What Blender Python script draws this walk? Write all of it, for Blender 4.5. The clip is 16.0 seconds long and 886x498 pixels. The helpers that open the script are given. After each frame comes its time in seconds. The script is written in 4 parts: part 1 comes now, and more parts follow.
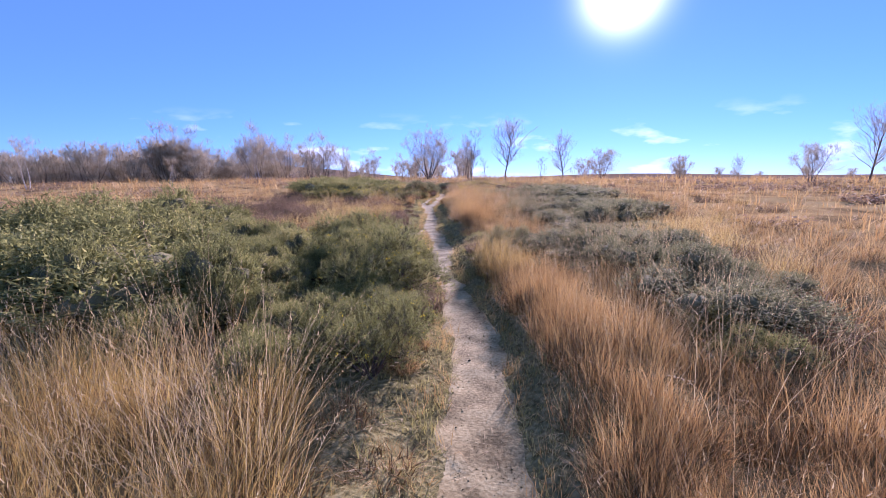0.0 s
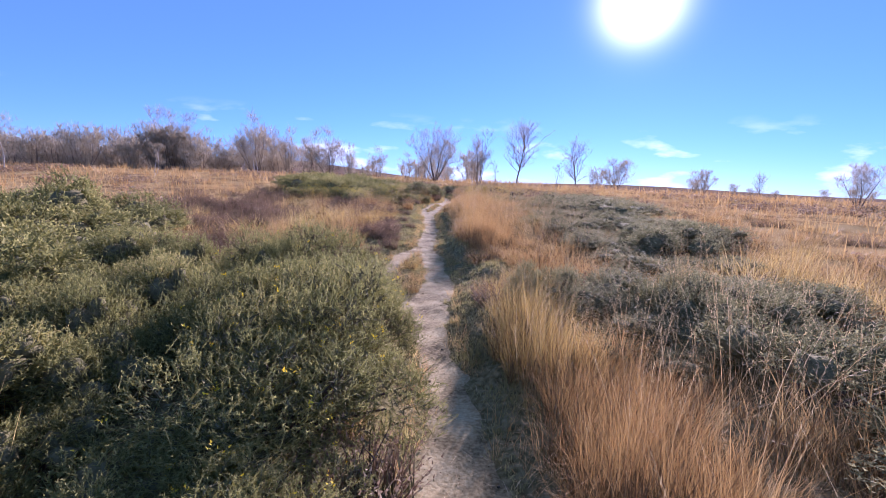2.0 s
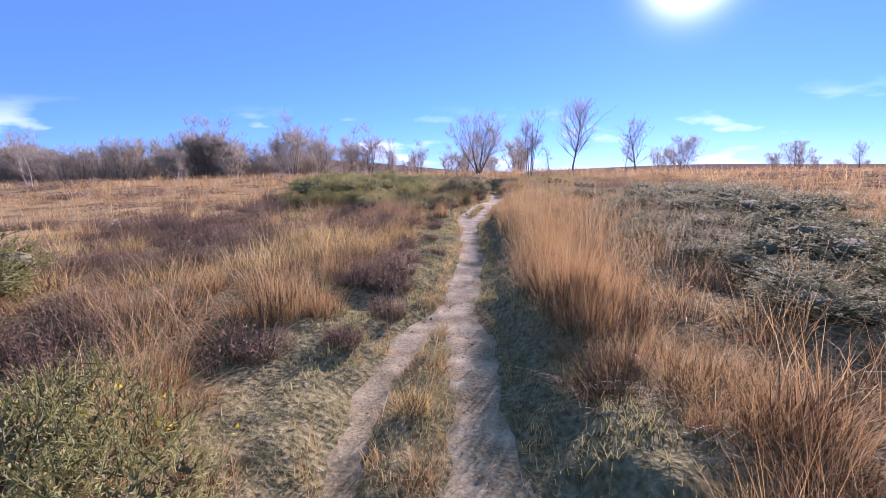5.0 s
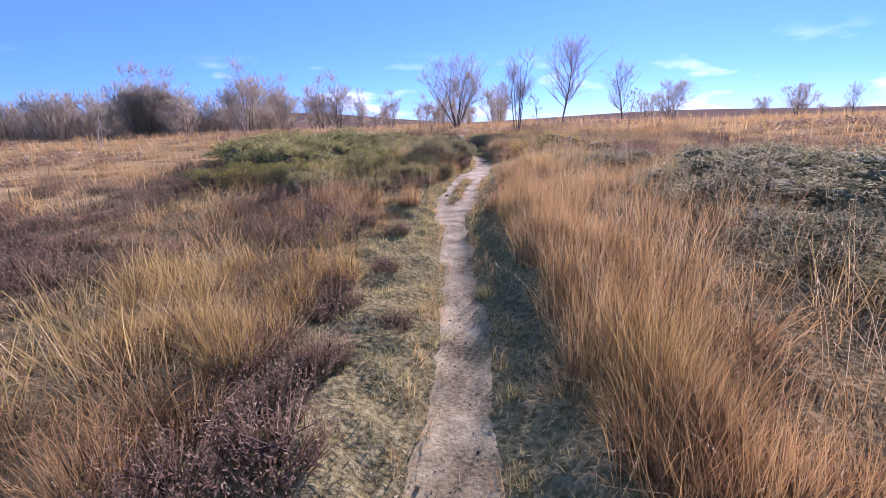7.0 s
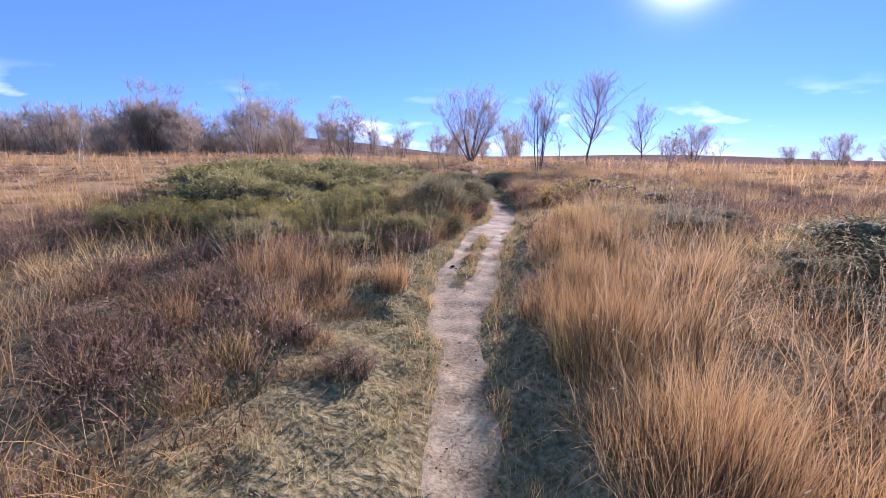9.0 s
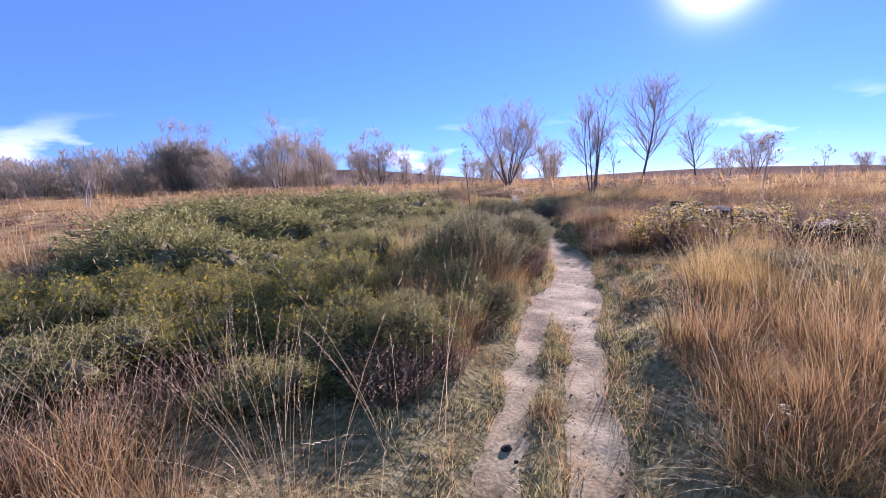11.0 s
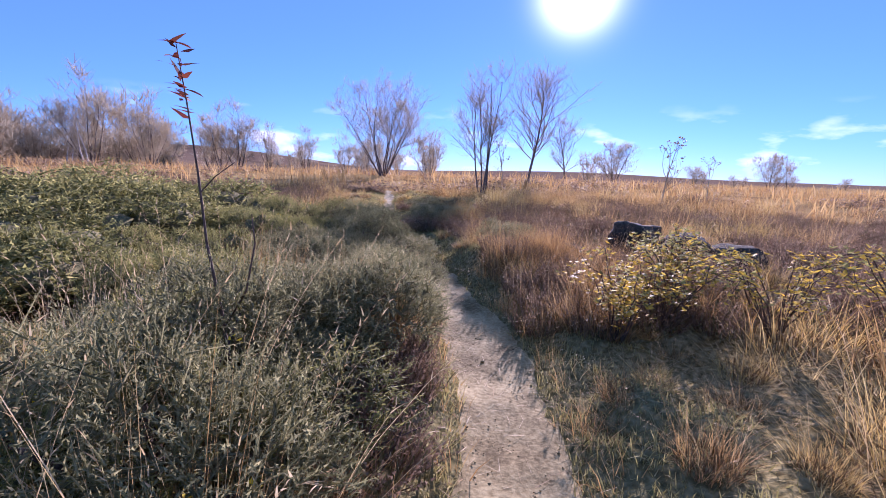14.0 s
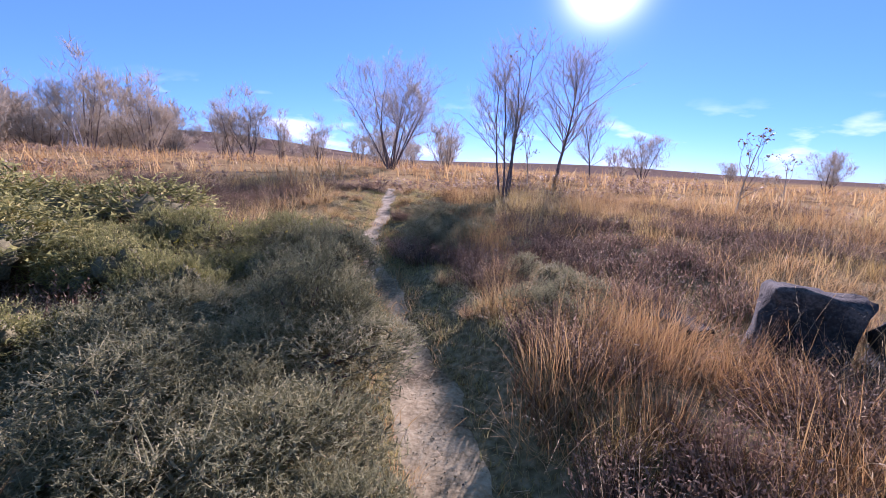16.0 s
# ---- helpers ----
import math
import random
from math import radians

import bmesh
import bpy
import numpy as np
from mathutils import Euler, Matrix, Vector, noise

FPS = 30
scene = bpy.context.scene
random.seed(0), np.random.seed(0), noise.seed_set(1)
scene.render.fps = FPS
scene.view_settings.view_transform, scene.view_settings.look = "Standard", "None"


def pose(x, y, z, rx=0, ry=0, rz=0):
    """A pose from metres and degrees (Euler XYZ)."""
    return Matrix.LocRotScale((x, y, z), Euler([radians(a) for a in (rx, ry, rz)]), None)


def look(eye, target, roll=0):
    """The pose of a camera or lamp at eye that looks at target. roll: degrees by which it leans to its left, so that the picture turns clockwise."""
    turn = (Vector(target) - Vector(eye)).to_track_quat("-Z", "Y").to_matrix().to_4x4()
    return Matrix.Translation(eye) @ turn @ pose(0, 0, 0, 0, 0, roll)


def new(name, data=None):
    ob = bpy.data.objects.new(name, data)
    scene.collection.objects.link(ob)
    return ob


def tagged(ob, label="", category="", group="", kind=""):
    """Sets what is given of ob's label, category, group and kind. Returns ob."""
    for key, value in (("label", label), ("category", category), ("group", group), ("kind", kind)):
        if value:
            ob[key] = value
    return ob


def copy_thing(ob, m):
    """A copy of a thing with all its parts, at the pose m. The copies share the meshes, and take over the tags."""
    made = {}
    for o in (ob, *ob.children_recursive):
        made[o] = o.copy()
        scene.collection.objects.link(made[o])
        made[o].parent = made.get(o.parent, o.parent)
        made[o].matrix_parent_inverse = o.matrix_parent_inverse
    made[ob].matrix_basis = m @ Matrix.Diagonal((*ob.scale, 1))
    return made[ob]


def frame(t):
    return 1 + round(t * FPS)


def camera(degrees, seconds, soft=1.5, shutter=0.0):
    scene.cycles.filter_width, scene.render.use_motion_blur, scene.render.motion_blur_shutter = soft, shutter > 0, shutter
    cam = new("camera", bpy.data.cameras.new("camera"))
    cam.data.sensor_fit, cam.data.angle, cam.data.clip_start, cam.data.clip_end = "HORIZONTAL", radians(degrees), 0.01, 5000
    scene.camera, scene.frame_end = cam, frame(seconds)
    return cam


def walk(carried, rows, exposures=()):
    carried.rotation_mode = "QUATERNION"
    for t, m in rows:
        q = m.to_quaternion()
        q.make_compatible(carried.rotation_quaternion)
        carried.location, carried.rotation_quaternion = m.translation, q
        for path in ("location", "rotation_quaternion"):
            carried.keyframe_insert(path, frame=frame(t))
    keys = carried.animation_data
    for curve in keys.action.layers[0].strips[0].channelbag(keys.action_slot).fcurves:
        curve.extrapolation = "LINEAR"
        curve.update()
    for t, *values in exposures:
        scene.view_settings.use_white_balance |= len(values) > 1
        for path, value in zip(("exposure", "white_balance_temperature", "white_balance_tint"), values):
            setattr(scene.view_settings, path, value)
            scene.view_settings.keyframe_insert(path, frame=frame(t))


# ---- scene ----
cam = camera(89.5, 16.0, soft=0.5)

PATH = [
    (0, (0.385, -0.12, 1.757), (0.293, 1.853, 1.447), -0.7),
    (0.5, (0.371, 0.627, 1.676), (0.291, 2.602, 1.372), 1.7),
    (1, (0.405, 1.483, 1.722), (0.319, 3.457, 1.415), 1.4),
    (1.5, (0.404, 2.198, 1.741), (0.312, 4.175, 1.446), 2.3),
    (2, (0.346, 2.93, 1.773), (0.235, 4.904, 1.472), 2.3),
    (2.5, (0.29, 3.796, 1.759), (0.158, 5.768, 1.447), 2.3),
    (3, (0.245, 4.353, 1.78), (0.11, 6.319, 1.434), 2.4),
    (3.5, (0.189, 5.188, 1.737), (0.041, 7.148, 1.366), 0.7),
    (4, (0.123, 5.963, 1.748), (-0.056, 7.921, 1.382), 0.0),
    (4.5, (0.111, 6.744, 1.787), (-0.154, 8.694, 1.427), -1.1),
    (5, (0.075, 7.328, 1.852), (-0.247, 9.274, 1.516), -1.2),
    (7.5, (-0.512, 12.144, 2.083), (-0.718, 14.05, 1.515), -2.2),
    (8, (-0.578, 12.884, 2.064), (-0.769, 14.808, 1.551), -1.7),
    (8.5, (-0.615, 13.523, 2.11), (-0.832, 15.458, 1.653), 0.3),
    (11, (-1.141, 17.753, 2.094), (-1.567, 19.684, 1.794), -2.1),
    (11.5, (-1.214, 18.371, 2.082), (-1.613, 20.308, 1.784), -1.8),
    (12, (-1.326, 18.944, 2.103), (-1.653, 20.894, 1.803), 0.1),
    (12.5, (-1.404, 19.657, 2.114), (-1.493, 21.621, 1.746), 0.6),
    (13, (-1.381, 20.346, 2.137), (-1.363, 22.314, 1.783), 0.1),
    (13.5, (-1.325, 21.051, 2.12), (-1.223, 23.014, 1.75), 1.7),
    (14, (-1.21, 21.747, 2.109), (-1.092, 23.714, 1.764), 1.9),
    (14.5, (-1.166, 22.449, 2.112), (-1.059, 24.416, 1.765), 1.7),
    (15, (-1.051, 23.205, 2.154), (-0.948, 25.169, 1.794), 2.0),
    (15.5, (-0.949, 23.864, 2.227), (-0.879, 25.824, 1.837), 2.7),
    (16, (-0.931, 24.575, 2.236), (-0.885, 26.537, 1.849), 2.9),
]
walk(cam, [(t, look(eye, target, roll)) for t, eye, target, roll in PATH], exposures=((0, 1.14, 5300, 46), (16, 1.14, 5300, 46)))

# ---- world, sun, exposure ----
SUN_AZ, SUN_EL = radians(18.2), radians(19.8)   # to the right of +y, above the horizon

world = bpy.data.worlds.new("sky")
scene.world = world
world.use_nodes = True
wn, wl = world.node_tree.nodes, world.node_tree.links
wn.clear()
sky = wn.new("ShaderNodeTexSky")
sky.sky_type, sky.sun_disc = "NISHITA", False
sky.sun_elevation, sky.sun_rotation = SUN_EL, SUN_AZ
sky.altitude, sky.air_density, sky.dust_density, sky.ozone_density = 100, 0.7, 0.025, 8.2
wbg, wout = wn.new("ShaderNodeBackground"), wn.new("ShaderNodeOutputWorld")
wbg.inputs["Strength"].default_value = 0.085
# thin low clouds along the horizon
wtc, wmap, wnoise, wsep = (wn.new(k) for k in ("ShaderNodeTexCoord", "ShaderNodeMapping", "ShaderNodeTexNoise", "ShaderNodeSeparateXYZ"))
wmap.inputs["Scale"].default_value = (1, 1, 3.2)
wnoise.inputs["Scale"].default_value, wnoise.inputs["Detail"].default_value = 6.0, 8
wl.new(wtc.outputs["Generated"], wmap.inputs["Vector"]); wl.new(wmap.outputs[0], wnoise.inputs["Vector"]); wl.new(wtc.outputs["Generated"], wsep.inputs[0])
wband, wpuff = wn.new("ShaderNodeValToRGB"), wn.new("ShaderNodeValToRGB")
for node, stops in ((wband, ((0.0, 1), (0.07, 1), (0.14, 0.0))), (wpuff, ((0.55, 0), (0.66, 0.6)))):
    e = node.color_ramp.elements
    while len(e) < len(stops):
        e.new(0.5)
    for el, (p, v) in zip(e, stops):
        el.position, el.color = p, (v, v, v, 1)
wl.new(wsep.outputs["Z"], wband.inputs[0]); wl.new(wnoise.outputs["Fac"], wpuff.inputs[0])
wmul, wmix = wn.new("ShaderNodeMath"), wn.new("ShaderNodeMix")
wmul.operation, wmix.data_type = "MULTIPLY", "RGBA"
wl.new(wband.outputs[0], wmul.inputs[0]); wl.new(wpuff.outputs[0], wmul.inputs[1]); wl.new(wmul.outputs[0], wmix.inputs[0])
# a thin even veil of high haze
wveil = wn.new("ShaderNodeMix")
wveil.data_type = "RGBA"
wveil.inputs[0].default_value, wveil.inputs[7].default_value = 0.38, (1.4, 2.75, 3.7, 1)
wl.new(sky.outputs[0], wveil.inputs[6])
wl.new(wveil.outputs[2], wmix.inputs[6])
wmix.inputs[7].default_value = (9.0, 9.6, 10.5, 1)
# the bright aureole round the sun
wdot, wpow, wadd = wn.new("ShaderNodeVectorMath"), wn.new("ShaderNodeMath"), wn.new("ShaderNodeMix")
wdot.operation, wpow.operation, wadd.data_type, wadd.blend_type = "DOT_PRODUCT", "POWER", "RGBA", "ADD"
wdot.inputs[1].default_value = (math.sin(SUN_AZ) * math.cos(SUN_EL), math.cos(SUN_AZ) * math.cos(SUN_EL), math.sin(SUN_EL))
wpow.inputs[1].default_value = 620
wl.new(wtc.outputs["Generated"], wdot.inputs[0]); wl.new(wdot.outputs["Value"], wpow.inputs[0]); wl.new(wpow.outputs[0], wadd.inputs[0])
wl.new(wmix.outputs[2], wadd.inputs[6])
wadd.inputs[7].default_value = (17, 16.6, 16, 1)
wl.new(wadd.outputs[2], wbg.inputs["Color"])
wl.new(wbg.outputs[0], wout.inputs["Surface"])

sun_data = bpy.data.lights.new("sun", "SUN")
sun_data.energy, sun_data.angle, sun_data.color = 5.0, radians(0.6), (1.0, 0.88, 0.72)
sun = new("sun", sun_data)
sun_way = Vector((math.sin(SUN_AZ) * math.cos(SUN_EL), math.cos(SUN_AZ) * math.cos(SUN_EL), math.sin(SUN_EL)))
sun.matrix_world = look(sun_way * 60, (0, 0, 0))


# ---- materials ----
def nodes_of(name):
    m = bpy.data.materials.new(name)
    m.use_nodes = True
    m.node_tree.nodes.clear()
    return m, m.node_tree.nodes, m.node_tree.links


def ramp(nodes, stops):
    r = nodes.new("ShaderNodeValToRGB")
    e = r.color_ramp.elements
    while len(e) < len(stops):
        e.new(0.5)
    for el, (pos, col) in zip(e, stops):
        el.position, el.color = pos, (*col, 1)
    return r


def plant(name, stops, through_share=0.4, rough=0.6, patch=1.4, gloss=0.25):
    """Leaf or stalk: colour by island and by object, light shining through."""
    m, n, l = nodes_of(name)
    geo, info, tc = n.new("ShaderNodeNewGeometry"), n.new("ShaderNodeObjectInfo"), n.new("ShaderNodeNewGeometry")
    noise_tex = n.new("ShaderNodeTexNoise")
    noise_tex.inputs["Scale"].default_value = patch
    l.new(tc.outputs["Position"], noise_tex.inputs["Vector"])
    a = n.new("ShaderNodeMath"); a.operation = "MULTIPLY_ADD"
    l.new(geo.outputs["Random Per Island"], a.inputs[0]); a.inputs[1].default_value = 0.5
    b = n.new("ShaderNodeMath"); b.operation = "MULTIPLY_ADD"
    l.new(info.outputs["Random"], b.inputs[0]); b.inputs[1].default_value = 0.2
    l.new(noise_tex.outputs["Fac"], b.inputs[2])
    c = n.new("ShaderNodeMath"); c.operation = "MULTIPLY_ADD"
    l.new(b.outputs[0], c.inputs[0]); c.inputs[1].default_value = 0.8; c.inputs[2].default_value = -0.22
    l.new(c.outputs[0], a.inputs[2])
    r = ramp(n, stops)
    l.new(a.outputs[0], r.inputs[0])
    bsdf = n.new("ShaderNodeBsdfPrincipled")
    bsdf.inputs["Roughness"].default_value = rough
    bsdf.inputs["Specular IOR Level"].default_value = gloss
    tr = n.new("ShaderNodeBsdfTranslucent")
    mix = n.new("ShaderNodeMixShader"); mix.inputs[0].default_value = through_share
    out = n.new("ShaderNodeOutputMaterial")
    l.new(r.outputs[0], bsdf.inputs["Base Color"]); l.new(r.outputs[0], tr.inputs["Color"])
    l.new(bsdf.outputs[0], mix.inputs[1]); l.new(tr.outputs[0], mix.inputs[2]); l.new(mix.outputs[0], out.inputs["Surface"])
    return m


def solid(name, stops, scale=8.0, rough=0.85, bump=0.3, scale2=60.0, metal=0.0):
    """Stone, bark, earth: two scales of noise in colour and relief."""
    m, n, l = nodes_of(name)
    pos = n.new("ShaderNodeNewGeometry")
    n1, n2 = n.new("ShaderNodeTexNoise"), n.new("ShaderNodeTexNoise")
    n1.inputs["Scale"].default_value, n2.inputs["Scale"].default_value = scale, scale2
    n1.inputs["Detail"].default_value = n2.inputs["Detail"].default_value = 6
    l.new(pos.outputs["Position"], n1.inputs["Vector"]); l.new(pos.outputs["Position"], n2.inputs["Vector"])
    mx = n.new("ShaderNodeMath"); mx.operation = "MULTIPLY_ADD"; mx.inputs[1].default_value = 0.6
    sc = n.new("ShaderNodeMath"); sc.operation = "MULTIPLY"; sc.inputs[1].default_value = 0.4
    l.new(n2.outputs["Fac"], sc.inputs[0]); l.new(n1.outputs["Fac"], mx.inputs[0]); l.new(sc.outputs[0], mx.inputs[2])
    r = ramp(n, stops)
    l.new(mx.outputs[0], r.inputs[0])
    bp = n.new("ShaderNodeBump"); bp.inputs["Strength"].default_value = bump; bp.inputs["Distance"].default_value = 0.02
    l.new(mx.outputs[0], bp.inputs["Height"])
    bsdf = n.new("ShaderNodeBsdfPrincipled")
    bsdf.inputs["Roughness"].default_value, bsdf.inputs["Specular IOR Level"].default_value = rough, 0.25
    out = n.new("ShaderNodeOutputMaterial")
    l.new(r.outputs[0], bsdf.inputs["Base Color"]); l.new(bp.outputs[0], bsdf.inputs["Normal"]); l.new(bsdf.outputs[0], out.inputs["Surface"])
    return m


M_TAN = plant("dry_moor_grass", [(0.05, (0.2, 0.11, 0.05)), (0.28, (0.43, 0.245, 0.092)), (0.55, (0.58, 0.37, 0.135)), (0.95, (0.74, 0.55, 0.26))], 0.38, patch=0.7)
M_GOLD = plant("golden_moor_grass", [(0.05, (0.24, 0.15, 0.05)), (0.28, (0.48, 0.31, 0.09)), (0.55, (0.66, 0.47, 0.15)), (0.95, (0.8, 0.64, 0.3))], 0.42, patch=0.7)
M_STRAW = plant("bleached_straw", [(0.1, (0.32, 0.21, 0.1)), (0.5, (0.54, 0.4, 0.2)), (0.9, (0.72, 0.58, 0.34))], 0.38)
M_GORSE = plant("gorse_needles", [(0.08, (0.11, 0.112, 0.042)), (0.4, (0.265, 0.26, 0.088)), (0.7, (0.43, 0.4, 0.14)), (0.95, (0.62, 0.52, 0.23))], 0.57, 0.55, gloss=0.12)
M_GREYG = plant("grey_green_shoots", [(0.08, (0.13, 0.128, 0.062)), (0.45, (0.295, 0.285, 0.14)), (0.75, (0.46, 0.42, 0.215)), (0.95, (0.64, 0.55, 0.33))], 0.53, 0.65, gloss=0.06)
M_HEATH = plant("faded_heather", [(0.08, (0.12, 0.075, 0.05)), (0.4, (0.25, 0.16, 0.1)), (0.7, (0.38, 0.27, 0.165)), (0.95, (0.62, 0.5, 0.34))], 0.45, 0.7, gloss=0.08)
M_TURF = plant("short_turf", [(0.08, (0.2, 0.18, 0.06)), (0.45, (0.36, 0.32, 0.115)), (0.75, (0.47, 0.41, 0.17)), (0.95, (0.6, 0.52, 0.27))], 0.45)
M_YELLOW = plant("yellow_leaves", [(0.1, (0.28, 0.25, 0.05)), (0.45, (0.6, 0.42, 0.05)), (0.9, (0.75, 0.55, 0.1))], 0.45)
M_RED = plant("red_leaves", [(0.1, (0.16, 0.04, 0.03)), (0.6, (0.3, 0.08, 0.05)), (0.9, (0.35, 0.16, 0.06))], 0.4)
M_FLOWER = plant("gorse_flower", [(0.1, (0.7, 0.5, 0.02)), (0.9, (0.85, 0.65, 0.04))], 0.3)
M_TWIG = plant("bare_twigs", [(0.1, (0.28, 0.22, 0.14)), (0.5, (0.45, 0.38, 0.26)), (0.9, (0.6, 0.54, 0.42))], 0.35, 0.6)
M_LASTLEAF = plant("last_leaves", [(0.1, (0.16, 0.09, 0.04)), (0.5, (0.26, 0.15, 0.06)), (0.9, (0.3, 0.22, 0.08))], 0.4)
M_BARK = solid("grey_bark", [(0.3, (0.06, 0.045, 0.04)), (0.5, (0.13, 0.1, 0.085)), (0.65, (0.24, 0.2, 0.18))], 14, 0.9, 0.5)
M_BIRCH = solid("birch_bark", [(0.36, (0.08, 0.065, 0.06)), (0.46, (0.5, 0.46, 0.42)), (0.65, (0.68, 0.64, 0.6))], 9, 0.8, 0.3)
M_WOOD = solid("woody_stem", [(0.3, (0.06, 0.04, 0.03)), (0.6, (0.16, 0.11, 0.08))], 30, 0.9, 0.4)
M_ROCK = solid("gritstone", [(0.36, (0.02, 0.018, 0.014)), (0.5, (0.05, 0.045, 0.034)), (0.62, (0.125, 0.112, 0.082))], 6, 1.0, 1.0, 50)
M_THATCH = solid("dead_grass_thatch", [(0.3, (0.1, 0.06, 0.03)), (0.5, (0.22, 0.14, 0.065)), (0.68, (0.36, 0.25, 0.12))], 18, 1.0, 1.0, 120)
M_PATH = solid("trodden_earth", [(0.36, (0.13, 0.095, 0.04)), (0.45, (0.26, 0.2, 0.095)), (0.54, (0.38, 0.305, 0.155)), (0.64, (0.5, 0.415, 0.23))], 3.2, 0.95, 0.55, 42)


def ground_material():
    m, n, l = nodes_of("moor_ground")
    pos = n.new("ShaderNodeNewGeometry")
    big, mid, fine = (n.new("ShaderNodeTexNoise") for _ in range(3))
    for tex, s in ((big, 0.06), (mid, 0.7), (fine, 22)):
        tex.inputs["Scale"].default_value, tex.inputs["Detail"].default_value = s, 5
        l.new(pos.outputs["Position"], tex.inputs["Vector"])
    field = ramp(n, [(0.3, (0.16, 0.115, 0.06)), (0.45, (0.34, 0.225, 0.1)), (0.6, (0.47, 0.33, 0.145)), (0.75, (0.4, 0.3, 0.15))])
    l.new(mid.outputs["Fac"], field.inputs[0])
    litter = ramp(n, [(0.3, (0.1, 0.075, 0.035)), (0.5, (0.23, 0.175, 0.08)), (0.7, (0.38, 0.3, 0.145))])
    l.new(fine.outputs["Fac"], litter.inputs[0])
    mix = n.new("ShaderNodeMix"); mix.data_type = "RGBA"
    att = n.new("ShaderNodeAttribute"); att.attribute_name = "field"
    l.new(att.outputs["Fac"], mix.inputs[0]); l.new(litter.outputs[0], mix.inputs[6]); l.new(field.outputs[0], mix.inputs[7])
    moor = n.new("ShaderNodeMix"); moor.data_type = "RGBA"
    att2 = n.new("ShaderNodeAttribute"); att2.attribute_name = "heath"
    dark = ramp(n, [(0.35, (0.13, 0.095, 0.07)), (0.6, (0.24, 0.17, 0.12))])
    l.new(big.outputs["Fac"], dark.inputs[0])
    l.new(att2.outputs["Fac"], moor.inputs[0]); l.new(mix.outputs[2], moor.inputs[6]); l.new(dark.outputs[0], moor.inputs[7])
    moss = n.new("ShaderNodeMix"); moss.data_type = "RGBA"
    att3 = n.new("ShaderNodeAttribute"); att3.attribute_name = "moss"
    green = ramp(n, [(0.32, (0.11, 0.09, 0.04)), (0.5, (0.2, 0.172, 0.078)), (0.68, (0.31, 0.265, 0.13))])
    l.new(fine.outputs["Fac"], green.inputs[0])
    l.new(att3.outputs["Fac"], moss.inputs[0]); l.new(moor.outputs[2], moss.inputs[6]); l.new(green.outputs[0], moss.inputs[7])
    bp = n.new("ShaderNodeBump"); bp.inputs["Strength"].default_value = 0.7; bp.inputs["Distance"].default_value = 0.04
    l.new(fine.outputs["Fac"], bp.inputs["Height"])
    bsdf = n.new("ShaderNodeBsdfPrincipled")
    bsdf.inputs["Roughness"].default_value, bsdf.inputs["Specular IOR Level"].default_value = 1.0, 0.0
    out = n.new("ShaderNodeOutputMaterial")
    l.new(moss.outputs[2], bsdf.inputs["Base Color"]); l.new(bp.outputs[0], bsdf.inputs["Normal"]); l.new(bsdf.outputs[0], out.inputs["Surface"])
    return m


M_GROUND = ground_material()

# ---- terrain and path, in plan ----
RISE_Y = (-20, 0, 5, 8.7, 13, 17.7, 21, 24.5, 27, 31, 35.5, 46, 80, 150, 400)
RISE_Z = (-0.1, 0.05, 0.15, 0.25, 0.42, 0.58, 0.74, 0.8, 0.8, 0.95, 1.2, 1.66, 1.05, 0.8, 0.2)
MAIN_Y = (-8, 0, 2.1, 4.3, 5.9, 7.1, 8.4, 9.3, 10.3, 11.2, 12.1, 14.4, 16.2, 18.2, 19.6, 20.5, 21.5, 22.7, 24.2, 25.4, 26.5, 27.9, 30.9, 33.7, 36, 40)
MAIN_C = (0.5, 0.5, 0.5, 0.5, 0.28, 0.03, -0.15, -0.04, -0.2, -0.33, -0.54, -0.64, -0.82, -1.07, -0.87, -0.83, -0.8, -0.84, -0.67, -0.69, -0.84, -1.06, -1.9, -1.98, -2.1, -2.4)
MAIN_W = (0.25, 0.25, 0.26, 0.26, 0.22, 0.19, 0.25, 0.28, 0.22, 0.2, 0.22, 0.2, 0.18, 0.25, 0.2, 0.19, 0.19, 0.3, 0.31, 0.28, 0.2, 0.14, 0.17, 0.15, 0.14, 0.1)
SIDES = (((7.7, 8.4, 9.25, 10.2, 11.2, 12.2), (-0.2, -0.5, -0.8, -0.94, -0.88, -0.6), (0.1, 0.14, 0.12, 0.14, 0.17, 0.15)),
         ((17.8, 19.6, 20.5, 21.5, 22.9), (-1.15, -1.37, -1.28, -1.21, -1.0), (0.17, 0.16, 0.15, 0.14, 0.16)))


def smooth(v, a, b):
    s = np.clip((v - a) / (b - a), 0, 1)
    return s * s * (3 - 2 * s)


def wobble(x, y, k=1.0, seed=0.0):
    """Cheap smooth noise of about -1..1 on arrays."""
    return (np.sin(1.7 * k * x + 2.3 * np.sin(0.9 * k * y + seed)) + np.sin(2.1 * k * y + 1.9 * np.sin(1.3 * k * x + 2 * seed) + seed)) / 2


def rise(y):
    return sum(np.interp(y + d, RISE_Y, RISE_Z) for d in (-1.5, -0.5, 0.5, 1.5)) / 4


